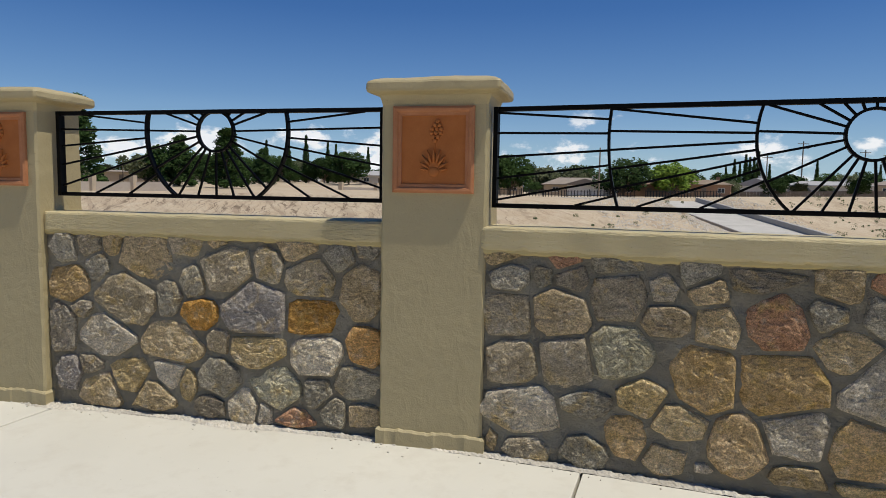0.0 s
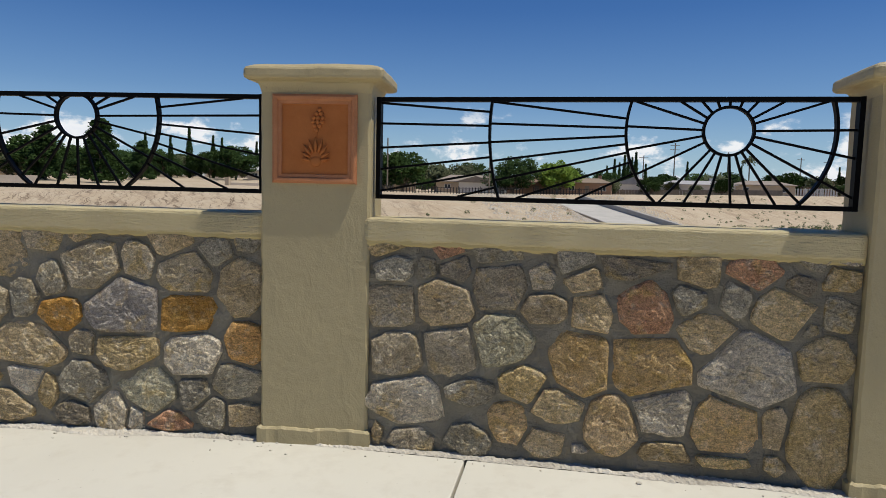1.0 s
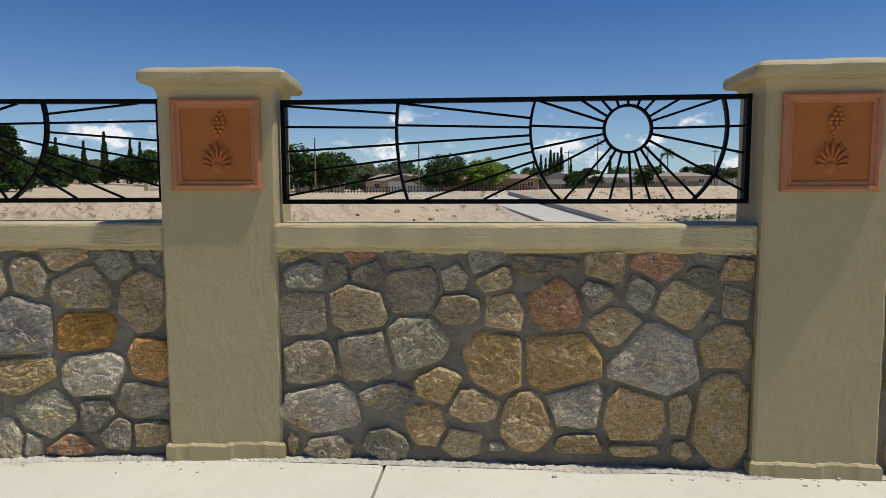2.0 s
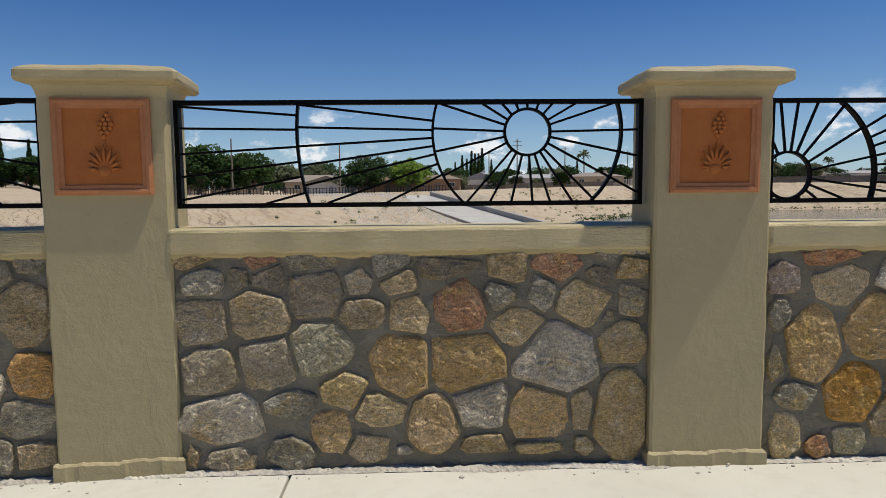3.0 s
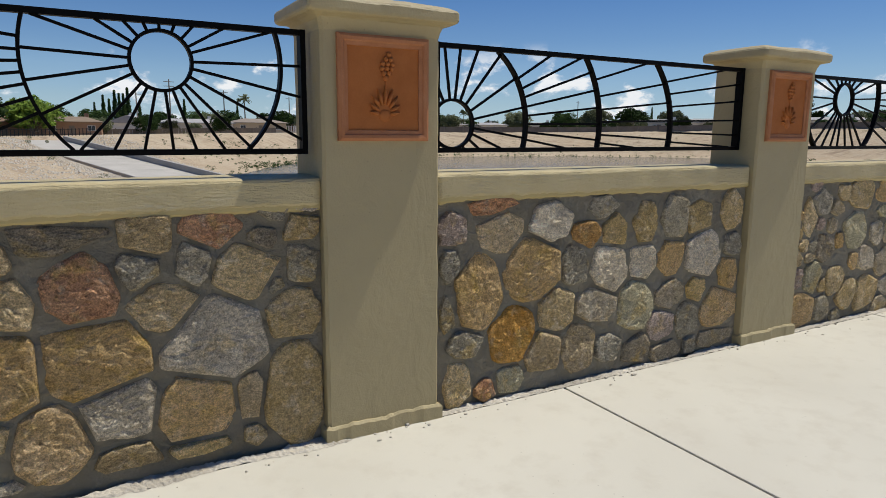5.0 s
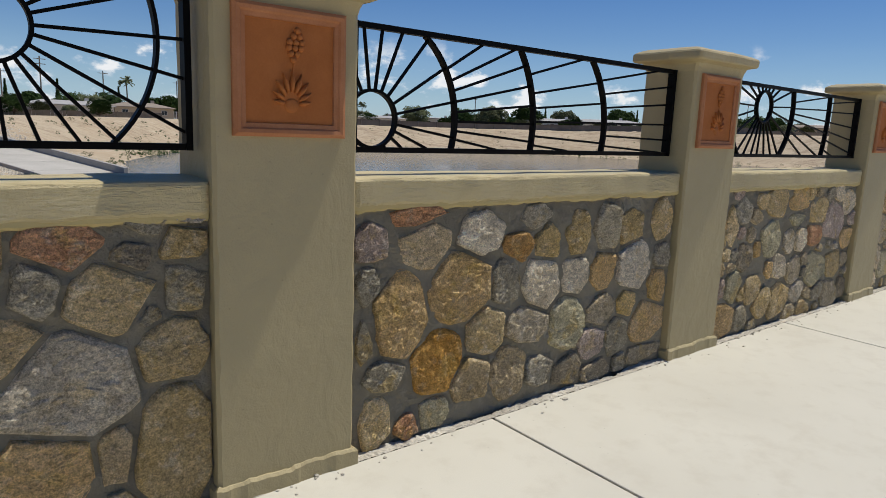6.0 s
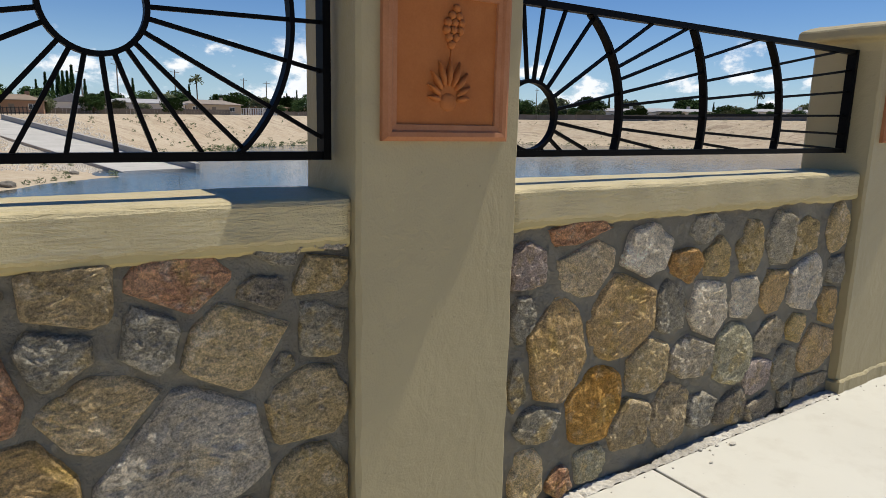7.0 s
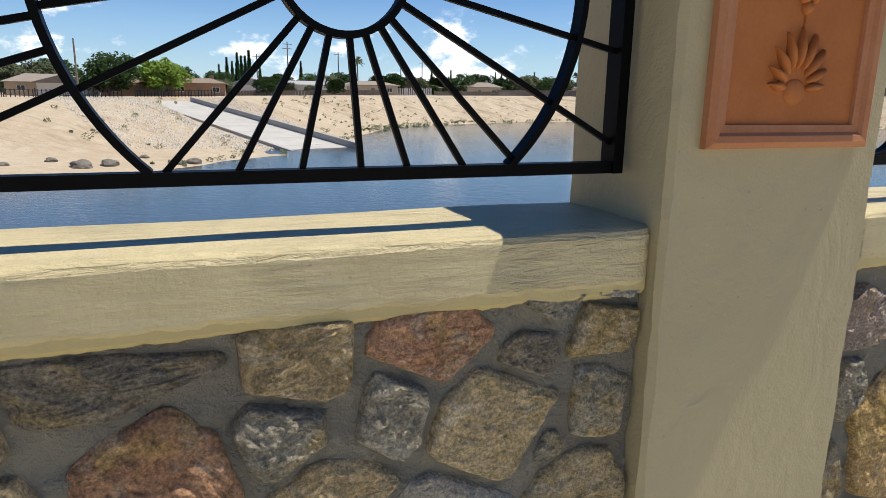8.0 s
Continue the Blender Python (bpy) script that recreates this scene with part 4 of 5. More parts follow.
def shore_distance(x, y):
    """Metres outside the waterline (negative inside)."""
    x, y = np.asarray(x, float), np.asarray(y, float)
    best = np.full(x.shape, 1e9)
    inside = np.zeros(x.shape, bool)
    for (ax, ay), (bx, by) in zip(SHORE, np.roll(SHORE, -1, 0)):
        ex, ey = bx - ax, by - ay
        t = np.clip(((x - ax) * ex + (y - ay) * ey) / (ex * ex + ey * ey), 0, 1)
        best = np.minimum(best, np.hypot(x - ax - t * ex, y - ay - t * ey))
        cross = (ay > y) != (by > y)
        with np.errstate(divide="ignore", invalid="ignore"):
            inside ^= cross & (x < ex * (y - ay) / (ey if ey else 1e-9) + ax)
    return np.where(inside, -best, best)


def wobble(x, y, f, s):
    return np.array([noise.noise((a * f, b * f, s)) for a, b in zip(x.ravel(), y.ravel())]).reshape(x.shape)


def terrain(x, y):
    x, y = np.asarray(x, float), np.asarray(y, float)
    d = shore_distance(x, y) + 1.5 * wobble(x, y, 0.09, 1.0) + 0.6 * wobble(x, y, 0.35, 5.0)
    bank = np.interp(np.degrees(np.arctan2(x - 1.8, np.maximum(y + 2.5, 1.0))), (-60, -48, -35, -27, -18, -10, 0, 12, 28, 42, 60, 90), (0.4, 0.5, 0.75, 0.85, 0.6, 0.55, 0.75, 1.3, 1.8, 2.05, 3.2, 3.4))
    beach = 4.0 + 5.0 * np.clip((12 - x) / 20.0, 0, 1)
    run = 15.0
    t = np.clip((d - beach) / run, 0, 1)
    z = np.where(d < 0, WATER_Z + np.maximum(d * 0.25, -2.0), WATER_Z + 0.45 * np.clip(d / beach, 0, 1))
    z = z + (bank - WATER_Z - 0.45) * (0.65 * t + 0.35 * t * t * (3 - 2 * t))
    onslope = np.clip(t * (1 - t) * 4, 0, 1)
    z = z + onslope * 0.22 * wobble(x, y, 0.5, 9.0) + np.clip(d / 5, 0, 1) * 0.07 * wobble(x, y, 0.8, 2.0)
    west = np.clip((-18 - np.degrees(np.arctan2(x - 1.8, np.maximum(y + 2.5, 1.0)))) / 8.0, 0, 1)
    z = z + west * 1.7 * np.clip((np.hypot(x - 1.8, y + 2.5) - 92) / 70.0, 0, 1) * (y > 20)
    z = np.where(y < 14, np.minimum(z, -0.35 - np.clip(y - 0.5, 0, 13) * 0.24), z)
    z = np.where(y < 0.6, -0.06, z)
    return z


def on_ramp(x, y):
    """Share of the way down the ramp and metres to its right."""
    v = np.stack([np.asarray(x) - RAMP_A.x, np.asarray(y) - RAMP_A.y], -1)
    length = math.hypot(RAMP_B.x - RAMP_A.x, RAMP_B.y - RAMP_A.y)
    tx, ty = (RAMP_B.x - RAMP_A.x) / length, (RAMP_B.y - RAMP_A.y) / length
    along = (v[..., 0] * tx + v[..., 1] * ty) / length
    side = v[..., 0] * RAMP_S.x + v[..., 1] * RAMP_S.y
    return along, side


def axis(lo, hi, step, far_lo, far_hi):
    a = list(np.arange(lo, hi + step, step))
    s, v = step, hi
    while v < far_hi:
        s *= 1.35
        v += s
        a.append(v)
    s, v = step, lo
    while v > far_lo:
        s *= 1.35
        v -= s
        a.insert(0, v)
    return np.array(a)


xs, ys = axis(-75, 150, 1.15, -2500, 2500), axis(-2, 146, 1.15, -1200, 3500)
GX, GY = np.meshgrid(xs, ys)
GZ = terrain(GX, GY)
along, side = on_ramp(GX, GY)
near = np.clip(1 - (np.abs(side) - RAMP_W / 2 - 0.3) / 3.5, 0, 1) * ((along > -0.02) & (along < 1.05))
ramp_z = RAMP_A.z + (RAMP_B.z - RAMP_A.z) * along - 0.22
GZ = GZ * (1 - near) + ramp_z * near
nx = len(xs)
faces = [(j * nx + i, j * nx + i + 1, (j + 1) * nx + i + 1, (j + 1) * nx + i) for j in range(len(ys) - 1) for i in range(nx - 1)]
me = bpy.data.meshes.new("ground")
me.from_pydata(np.stack([GX.ravel(), GY.ravel(), GZ.ravel()], 1).tolist(), [], faces)
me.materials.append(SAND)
me.polygons.foreach_set("use_smooth", [True] * len(me.polygons))
tagged(new("ground", me), "bare sandy earth banks, furrowed by rain", "ground", kind="structure")

bm = bmesh.new()
box(bm, -80, 150, 2.0, 140, WATER_Z - 0.4, WATER_Z)
tagged(part("water", bm, WATER), "still grey-blue water in the basin", "water", kind="structure")


def ground_z(x, y):
    return float(terrain(np.array([x]), np.array([y]))[0])


# ---- boat ramp ----
ramp = empty("concrete_ramp")
tagged(ramp, "pale concrete ramp running down into the water", "ramp")


def along_ramp(bm, s0, s1, z0, z1, t0=0.0, t1=1.0):
    vs = []
    for t in (t0, t1):
        p = RAMP_A.lerp(RAMP_B, t)
        for s, z in ((s0, z0), (s1, z0), (s1, z1), (s0, z1)):
            vs.append(bm.verts.new(p + RAMP_S * s + Vector((0, 0, z))))
    for f in ((0, 1, 2, 3), (7, 6, 5, 4), (0, 4, 5, 1), (1, 5, 6, 2), (2, 6, 7, 3), (3, 7, 4, 0)):
        bm.faces.new([vs[i] for i in f])
    return bm


for k in range(10):
    part("ramp_slab", along_ramp(bmesh.new(), -RAMP_W / 2, RAMP_W / 2, -0.4, 0.0, -0.06 + k * 0.109, -0.06 + (k + 1) * 0.109 - 0.001), CONCRETE, ramp)
part("side_wall", along_ramp(bmesh.new(), RAMP_W / 2, RAMP_W / 2 + 0.35, -0.6, 0.55, 0.0, 1.0), CONCRETE_DARK, ramp, "low darker concrete side wall")
part("edge_kerb", along_ramp(bmesh.new(), -RAMP_W / 2 - 0.18, -RAMP_W / 2, -0.5, 0.10, 0.0, 1.0), CONCRETE_DARK, ramp)

# riprap beside the ramp
rng = random.Random(8)
stones_bm = bmesh.new()
spots = []
for _ in range(8500):
    left_side = rng.random() < 0.8
    spots.append((rng.uniform(0.0, 0.99), -RAMP_W / 2 - 0.25 - 13.0 * rng.random() ** 1.6 if left_side else RAMP_W / 2 + 0.5 + abs(rng.gauss(0, 2.2)), rng.uniform(0.07, 0.17)))
tt, ss = np.array([q[0] for q in spots]), np.array([q[1] for q in spots])
px = RAMP_A.x + (RAMP_B.x - RAMP_A.x) * tt + RAMP_S.x * ss
py = RAMP_A.y + (RAMP_B.y - RAMP_A.y) * tt + RAMP_S.y * ss
ww = np.clip(1 - (np.abs(ss) - RAMP_W / 2 - 0.3) / 3.5, 0, 1)
pz = terrain(px, py) * (1 - ww) + (RAMP_A.z + (RAMP_B.z - RAMP_A.z) * tt - 0.22) * ww
for x, y, z, (_, _, r) in zip(px, py, pz, spots):
    if z < WATER_Z - 0.1:
        continue
    c = Vector((x, y, z + r * 0.1))
    ring = [stones_bm.verts.new(c + Vector(d) * r * rng.uniform(0.7, 1.3)) for d in ((1, 0, -0.3), (0, 1, -0.3), (-1, 0, -0.3), (0, -1, -0.3))]
    up = stones_bm.verts.new(c + Vector((rng.uniform(-0.4, 0.4), rng.uniform(-0.4, 0.4), 0.6)) * r)
    for i in range(4):
        stones_bm.faces.new((ring[i], ring[(i + 1) % 4], up))
tagged(part("riprap", stones_bm, ROCK), "loose pale stones spread beside the ramp", "stones", kind="stuff")


# dark boulders on the beach
def boulder(seed, r):
    rng = random.Random(seed)
    bm = bmesh.new()
    bmesh.ops.create_icosphere(bm, subdivisions=3, radius=r)
    for v in bm.verts:
        n = v.co.normalized()
        v.co *= 1 + 0.35 * noise.noise(n * 1.4 + Vector((seed, 0, 0))) + 0.12 * noise.noise(n * 4 + Vector((0, seed, 0)))
        v.co.z *= 0.55
    return tagged(part("boulder", bm, BOULDER), "dark weathered boulder on the sandy beach", "rock", "boulders on the beach")


for k, (x, y, r) in enumerate(((-3.6, 41.5, 0.62), (-2.2, 42.2, 0.5), (1.4, 43.6, 0.45), (2.4, 44.0, 0.5), (-5.4, 43.5, 0.32), (-0.5, 45.8, 0.3), (6.4, 50.5, 0.35), (-7.5, 42.0, 0.3))):
    boulder(k + 3, r).matrix_basis = pose(x, y, ground_z(x, y) + r * 0.12, 0, 0, k * 47)


# ---- plants ----
def leaf_cards(verts, faces, centre, radius, count, size, rng, squash=1.0):
    """A clump of small leaf sprays about a centre."""
    for _ in range(count):
        d = Vector((rng.gauss(0, 1), rng.gauss(0, 1), rng.gauss(0, 1))).normalized()
        p = Vector(centre) + Vector((d.x, d.y, d.z * squash)) * radius * rng.uniform(0.55, 1.0)
        u = Vector((rng.gauss(0, 1), rng.gauss(0, 1), rng.gauss(0, 0.7))).normalized()
        v = u.orthogonal().normalized()
        s = size * rng.uniform(0.6, 1.3)
        k = len(verts)
        verts += [p - u * s, p + v * s * 0.55, p + u * s, p - v * s * 0.55]
        faces.append((k, k + 1, k + 2, k + 3))


def crown(verts, faces, mat):
    me = bpy.data.meshes.new("crown")
    me.from_pydata(verts, [], faces)
    me.materials.append(mat)
    return me


def tree(kind, seed, mat, label, height=8.0, spread=4.0):
    rng = random.Random(seed)
    top = empty("tree")
    verts, faces = [], []
    wood = bmesh.new()
    if kind == "broad":
        fork = height * 0.12
        tube(wood, [(0, 0, -0.4), (0.1, 0, fork * 0.5), (0, 0.1, fork)], [0.28, 0.22, 0.18])
        for _ in range(64):
            a, e = rng.uniform(0, math.tau), rng.uniform(-0.8, 1.0)
            rr = spread * math.sqrt(rng.uniform(0.05, 1.0)) * (1 - 0.35 * max(0, e) ** 2)
            c = Vector((rr * math.cos(a), rr * math.sin(a), fork + (height - fork) * (0.46 + 0.5 * e * rng.uniform(0.7, 1.0) * (1 - 0.35 * (rr / spread) ** 2))))
            if rng.random() < 0.25:
                tube(wood, [(0, 0, fork * 0.9), tuple(c * 0.5 + Vector((0, 0, fork * 0.45))), tuple(c)], [0.13, 0.08, 0.03], 5)
            leaf_cards(verts, faces, c, spread * rng.uniform(0.22, 0.38), 70, 0.30, rng, 0.75)
    elif kind == "cypress":
        tube(wood, [(0, 0, -0.4), (0, 0, height * 0.9)], [0.16, 0.03])
        for i in range(60):
            t = i / 59
            r = spread * (0.25 + math.sin(min(1, t * 1.15) * math.pi * 0.92) * 0.75) * (1 - 0.6 * t)
            leaf_cards(verts, faces, (rng.uniform(-0.06, 0.06) * spread, rng.uniform(-0.06, 0.06) * spread, 0.3 + t * (height - 0.4)), r, 34, 0.2, rng, 1.6)
    elif kind == "pine":
        tube(wood, [(0, 0, -0.4), (0.15, 0, height * 0.5), (0, 0, height * 0.95)], [0.3, 0.2, 0.05])
        for _ in range(110):
            t = rng.uniform(0.05, 1.0)
            a = rng.uniform(0, math.tau)
            rr = spread * (1.08 - t) ** 0.7 * rng.uniform(0.4, 1.0)
            c = Vector((rr * math.cos(a), rr * math.sin(a), height * t))
            if rng.random() < 0.4:
                tube(wood, [(0, 0, height * t - 0.4), tuple(c)], [0.07, 0.02], 5)
            leaf_cards(verts, faces, c, spread * 0.27, 75, 0.30, rng, 0.6)
    elif kind == "palm":
        tube(wood, [(0, 0, -0.4), (0.1, 0, height * 0.5), (0, 0, height)], [0.22, 0.18, 0.16])
        for _ in range(34):
            a, e = rng.uniform(0, math.tau), rng.uniform(-0.6, 1.1)
            for k in range(5):
                s = (k + 1) / 5 * spread
                p = Vector((s * math.cos(a) * math.cos(e), s * math.sin(a) * math.cos(e), height + s * math.sin(e) - 0.25 * s * s / spread))
                leaf_cards(verts, faces, p, 0.12, 3, 0.34, rng)
    part("trunk", wood, BARK, top)
    part("crown", crown(verts, faces, mat), None, top)
    return tagged(top, label, "tree", "trees behind the basin")


def street(az, dist):
    """Keeps things behind the crest of the far bank, which lies farther off to the right."""
    return dist if az < 14 else max(dist, 158) * 1.15 if az < 33 else dist * 1.25


def bearing(az):
    """Bearings by eye along the bank, turned to the plan's own."""
    return az + 1.1 + 0.9 * min(1.0, max(0.0, (az - 8.0) / 8.0))


def set_at(ob, az, dist, turn=0.0, scale=1.0, z=None):
    """Stand a thing at a bearing (degrees right of straight across the wall) and distance from the middle of the path."""
    dist, az = street(az, dist), bearing(az)
    x, y = 1.8 + dist * math.sin(radians(az)), -2.5 + dist * math.cos(radians(az))
    ob.matrix_basis = pose(x, y, ground_z(x, y) - 0.05 if z is None else z, 0, 0, turn) @ Matrix.Scale(scale, 4)
    return ob


def copy_at(ob, az, dist, turn=0.0, scale=1.0):
    dist, az = street(az, dist), bearing(az)
    x, y = 1.8 + dist * math.sin(radians(az)), -2.5 + dist * math.cos(radians(az))
    c = copy_thing(ob, pose(x, y, ground_z(x, y) - 0.05, 0, 0, turn))
    c.scale = (scale, scale, scale)
    return c


dark = [tree("broad", 31, LEAF, "dense dark green shade tree behind the bank", 7.5, 4.2), tree("broad", 32, LEAF, "dense dark green shade tree behind the bank", 6.5, 4.8)]
bright = tree("broad", 33, LEAF_BRIGHT, "bright yellow-green rounded tree beside a house", 6.0, 3.8)
dry = tree("broad", 34, LEAF_DRY, "thin grey-green desert tree behind the bank", 6.5, 4.0)
pine = tree("pine", 35, LEAF, "tall dark pine behind the bank", 12.0, 4.2)
cypress = tree("cypress", 36, LEAF, "slim dark cypress rising behind the houses", 9.0, 0.95)
palm = tree("palm", 37, LEAF_DRY, "tall palm with a shaggy crown", 10.0, 2.0)
set_at(dark[0], -15.5, 118)
set_at(dark[1], -6.0, 120, 40)
set_at(bright, -2.2, 124)
set_at(dry, -10.0, 150)
set_at(pine, -39.3, 104, 0, 0.72)
set_at(cypress, -31.0, 150)
set_at(palm, 12.3, 210)
for az, dist, turn, s in ((-19.5, 112, 80, 1.15), (-17.2, 124, 10, 1.0), (-22.0, 135, 200, 0.9), (-9.3, 152, 30, 0.95), (1.9, 152, 60, 0.7), (6.6, 150, 130, 0.62), (8.8, 165, 15, 0.75),
                          (11.0, 158, 75, 0.75), (15.0, 160, 140, 0.8), (18.4, 168, 200, 0.75), (20.5, 160, 33, 0.85), (24.0, 170, 90, 0.7), (27.5, 160, 15, 0.75), (-41.6, 150, 31, 0.85), (-40.4, 165, 70, 0.9), (-37.9, 168, 20, 0.8), (-34.6, 158, 44, 0.75), (-31.3, 150, 10, 0.8), (-44.0, 150, 17, 0.8), (-35.5, 165, 50, 0.9),
                          (-37.5, 150, 95, 0.8), (-29.3, 138, 20, 0.95), (-24.6, 150, 250, 0.8), (-43.5, 118, 140, 0.9), (38.5, 170, 20, 0.9), (43.8, 160, 100, 0.95), (51.5, 175, 60, 1.0),
                          (57.0, 180, 150, 0.8), (63.0, 190, 10, 0.9), (68.5, 170, 80, 0.9), (73.5, 180, 110, 1.0), (-1.0, 165, 20, 0.9), (14.0, 175, 20, 0.8), (22.2, 180, 60, 0.9)):
    copy_at(dark[0 if turn % 2 == 0 else 1], az, dist, turn, s)
for az, dist, turn, s in ((-12.6, 150, 20, 1.0), (10.2, 155, 20, 0.7), (16.8, 158, 100, 0.75), (26.0, 160, 60, 0.85), (28.9, 155, 80, 0.75), (34.5, 165, 0, 1.0), (41.0, 165, 40, 1.1),
                          (47.0, 170, 80, 1.0), (60.0, 185, 30, 0.9), (-45.2, 120, 0, 0.8), (-33.0, 165, 60, 0.8), (-24.6, 150, 40, 0.9), (55.0, 190, 10, 0.8), (70.5, 190, 50, 0.9), (-51, 118, 30, 0.8)):
    copy_at(dry, az, dist, turn, s)
for az, dist, s in ((-50.3, 100, 1.0), (-42.9, 112, 0.66), (-36.4, 125, 0.55)):
    copy_at(pine, az, dist, 70, s)
for az, dist, s in ((-32.8, 150, 1.15), (-34.2, 150, 0.95), (-29.6, 158, 0.8), (-27.6, 150, 0.9), (-30.3, 160, 1.0), (-36.0, 160, 1.05), (3.6, 170, 1.0), (4.2, 172, 1.15), (2.9, 168, 0.85), (1.9, 175, 0.8), (8.2, 175, 0.9), (2.5, 160, 0.9), (3.3, 158, 1.0), (3.9, 162, 0.95), (5.0, 165, 0.8), (11.8, 180, 0.8), (26.5, 185, 0.8), (47.5, 190, 0.8), (40.2, 190, 0.8),
                    (18.0, 185, 0.9), (18.8, 185, 0.75), (19.6, 185, 0.85), (23.3, 185, 0.8), (23.8, 186, 0.85), (24.3, 187, 0.8), (24.8, 187, 0.75), (45.4, 195, 0.95), (52.8, 190, 0.85), (53.4, 190, 0.7), (62.4, 200, 0.9)):
    copy_at(cypress, az, dist, 0, s)
copy_at(palm, 56.5, 215, 40, 1.0)
copy_at(palm, 30.0, 230, 90, 0.8)
copy_at(palm, -47.0, 100, 20, 0.4)

rng = random.Random(21)
for i in range(64):
    az = -52 + i * 2.05 + rng.uniform(-0.6, 0.6)
    copy_at(rng.choice((dark[0], dark[1], dark[0], dry)), az, rng.uniform(170, 215), rng.uniform(0, 360), rng.uniform(0.5, 0.85))

rng = random.Random(44)
for lo, hi, count, near, far in ((-46, -25, 16, 128, 175), (-22, 12, 16, 128, 160), (12, 33, 14, 158, 180), (34, 78, 40, 148, 165)):
    for i in range(count):
        copy_at(rng.choice((dark[0], dark[1], dry)), lo + (hi - lo) * (i + rng.random()) / count, rng.uniform(near, far), rng.uniform(0, 360), rng.uniform(0.28, 0.5))

# shrubs on the banks and at the waterline
verts, faces = [], []
rng = random.Random(12)
for _ in range(230):
    i = rng.randrange(4, len(SHORE) - 2)
    p = SHORE[i] + (SHORE[i + 1] - SHORE[i]) * rng.random()
    n2 = Vector((SHORE[i + 1][1] - SHORE[i][1], -(SHORE[i + 1][0] - SHORE[i][0]))).normalized() * -1
    out = abs(rng.gauss(0, 2.0)) if rng.random() < 0.7 else rng.uniform(2, 22)
    x, y = p[0] + n2.x * out, p[1] + n2.y * out
    if abs(on_ramp(np.array([x]), np.array([y]))[1][0]) < 4.2 and y < 97:
        continue
    s = rng.uniform(0.12, 0.38) * (1.5 if rng.random() < 0.12 else 1)
    s *= 1.0 if x < 35 else 1.7
    leaf_cards(verts, faces, (x, y, ground_z(x, y) + s * 0.4), s, 60, 0.06, rng, 0.7)
me = crown(verts, faces, LEAF_DRY)
tagged(new("shrubs", me), "low grey-green scrub dotted over the sandy banks", "shrubs", kind="stuff")
verts, faces = [], []
for _ in range(520):                # a dense line of scrub along the farther waterline
    i = rng.randrange(8, len(SHORE) - 3)
    p = SHORE[i] + (SHORE[i + 1] - SHORE[i]) * rng.random()
    n2 = Vector((SHORE[i + 1][1] - SHORE[i][1], -(SHORE[i + 1][0] - SHORE[i][0]))).normalized() * -1
    out = abs(rng.gauss(0.6, 0.9)) if rng.random() < 0.6 else rng.uniform(4, 17)
    x, y = p[0] + n2.x * out, p[1] + n2.y * out
    s = rng.uniform(0.10, 0.30) + (0.25 if rng.random() < 0.15 else 0.0)
    leaf_cards(verts, faces, (x, y, ground_z(x, y) + s * 0.4), s, 34, 0.07, rng, 0.9)
me = crown(verts, faces, LEAF)
tagged(new("scrub", me), "dark scrub in a line along the waterline", "scrub", kind="stuff")


# ---- houses, walls, poles, cars ----
def house(w, d, h, rise, wall, roof, label, gable=False, windows=3):
    """A one-storey house whose long front faces -y."""
    top = empty("house")
    part("wall", boxed(-w / 2, w / 2, 0, d, -0.6, h), wall, top)
    bm = bmesh.new()
    o = 0.55
    e = [bm.verts.new(p) for p in ((-w / 2 - o, -o, h), (w / 2 + o, -o, h), (w / 2 + o, d + o, h), (-w / 2 - o, d + o, h))]
    e2 = [bm.verts.new(v.co + Vector((0, 0, 0.18))) for v in e]
    inset = 0.0 if gable else d * 0.45
    r = [bm.verts.new((-w / 2 - o + inset, d / 2, h + rise)), bm.verts.new((w / 2 + o - inset, d / 2, h + rise))]
    bm.faces.new(e[::-1])
    for i in range(4):
        bm.faces.new((e[i], e[(i + 1) % 4], e2[(i + 1) % 4], e2[i]))
    bm.faces.new((e2[0], e2[1], r[1], r[0]))
    bm.faces.new((e2[2], e2[3], r[0], r[1]))
    bm.faces.new((e2[1], e2[2], r[1]))
    bm.faces.new((e2[3], e2[0], r[0]))
    rf = part("roof", bm, roof, top)
    part("chimney", boxed(w * 0.2, w * 0.2 + 0.8, d * 0.5, d * 0.5 + 0.8, h + rise * 0.5, h + rise + 0.7), wall, rf)
    for k in range(windows):
        x = -w / 2 + w * (k + 0.5) / windows
        if k == windows // 2:
            dr = part("door", boxed(x - 0.5, x + 0.5, -0.05, 0.02, -0.1, 2.05), WOOD, top)
            continue
        win = part("window", boxed(x - 0.75, x + 0.75, -0.08, 0.02, 0.95, 2.1), TRIM, top)
        part("pane", boxed(x - 0.65, x - 0.04, -0.10, -0.05, 1.05, 2.0), DARK_GLASS, win)
        part("pane", boxed(x + 0.04, x + 0.65, -0.10, -0.05, 1.05, 2.0), DARK_GLASS, win)
    return tagged(top, label, "house", "houses across the basin")


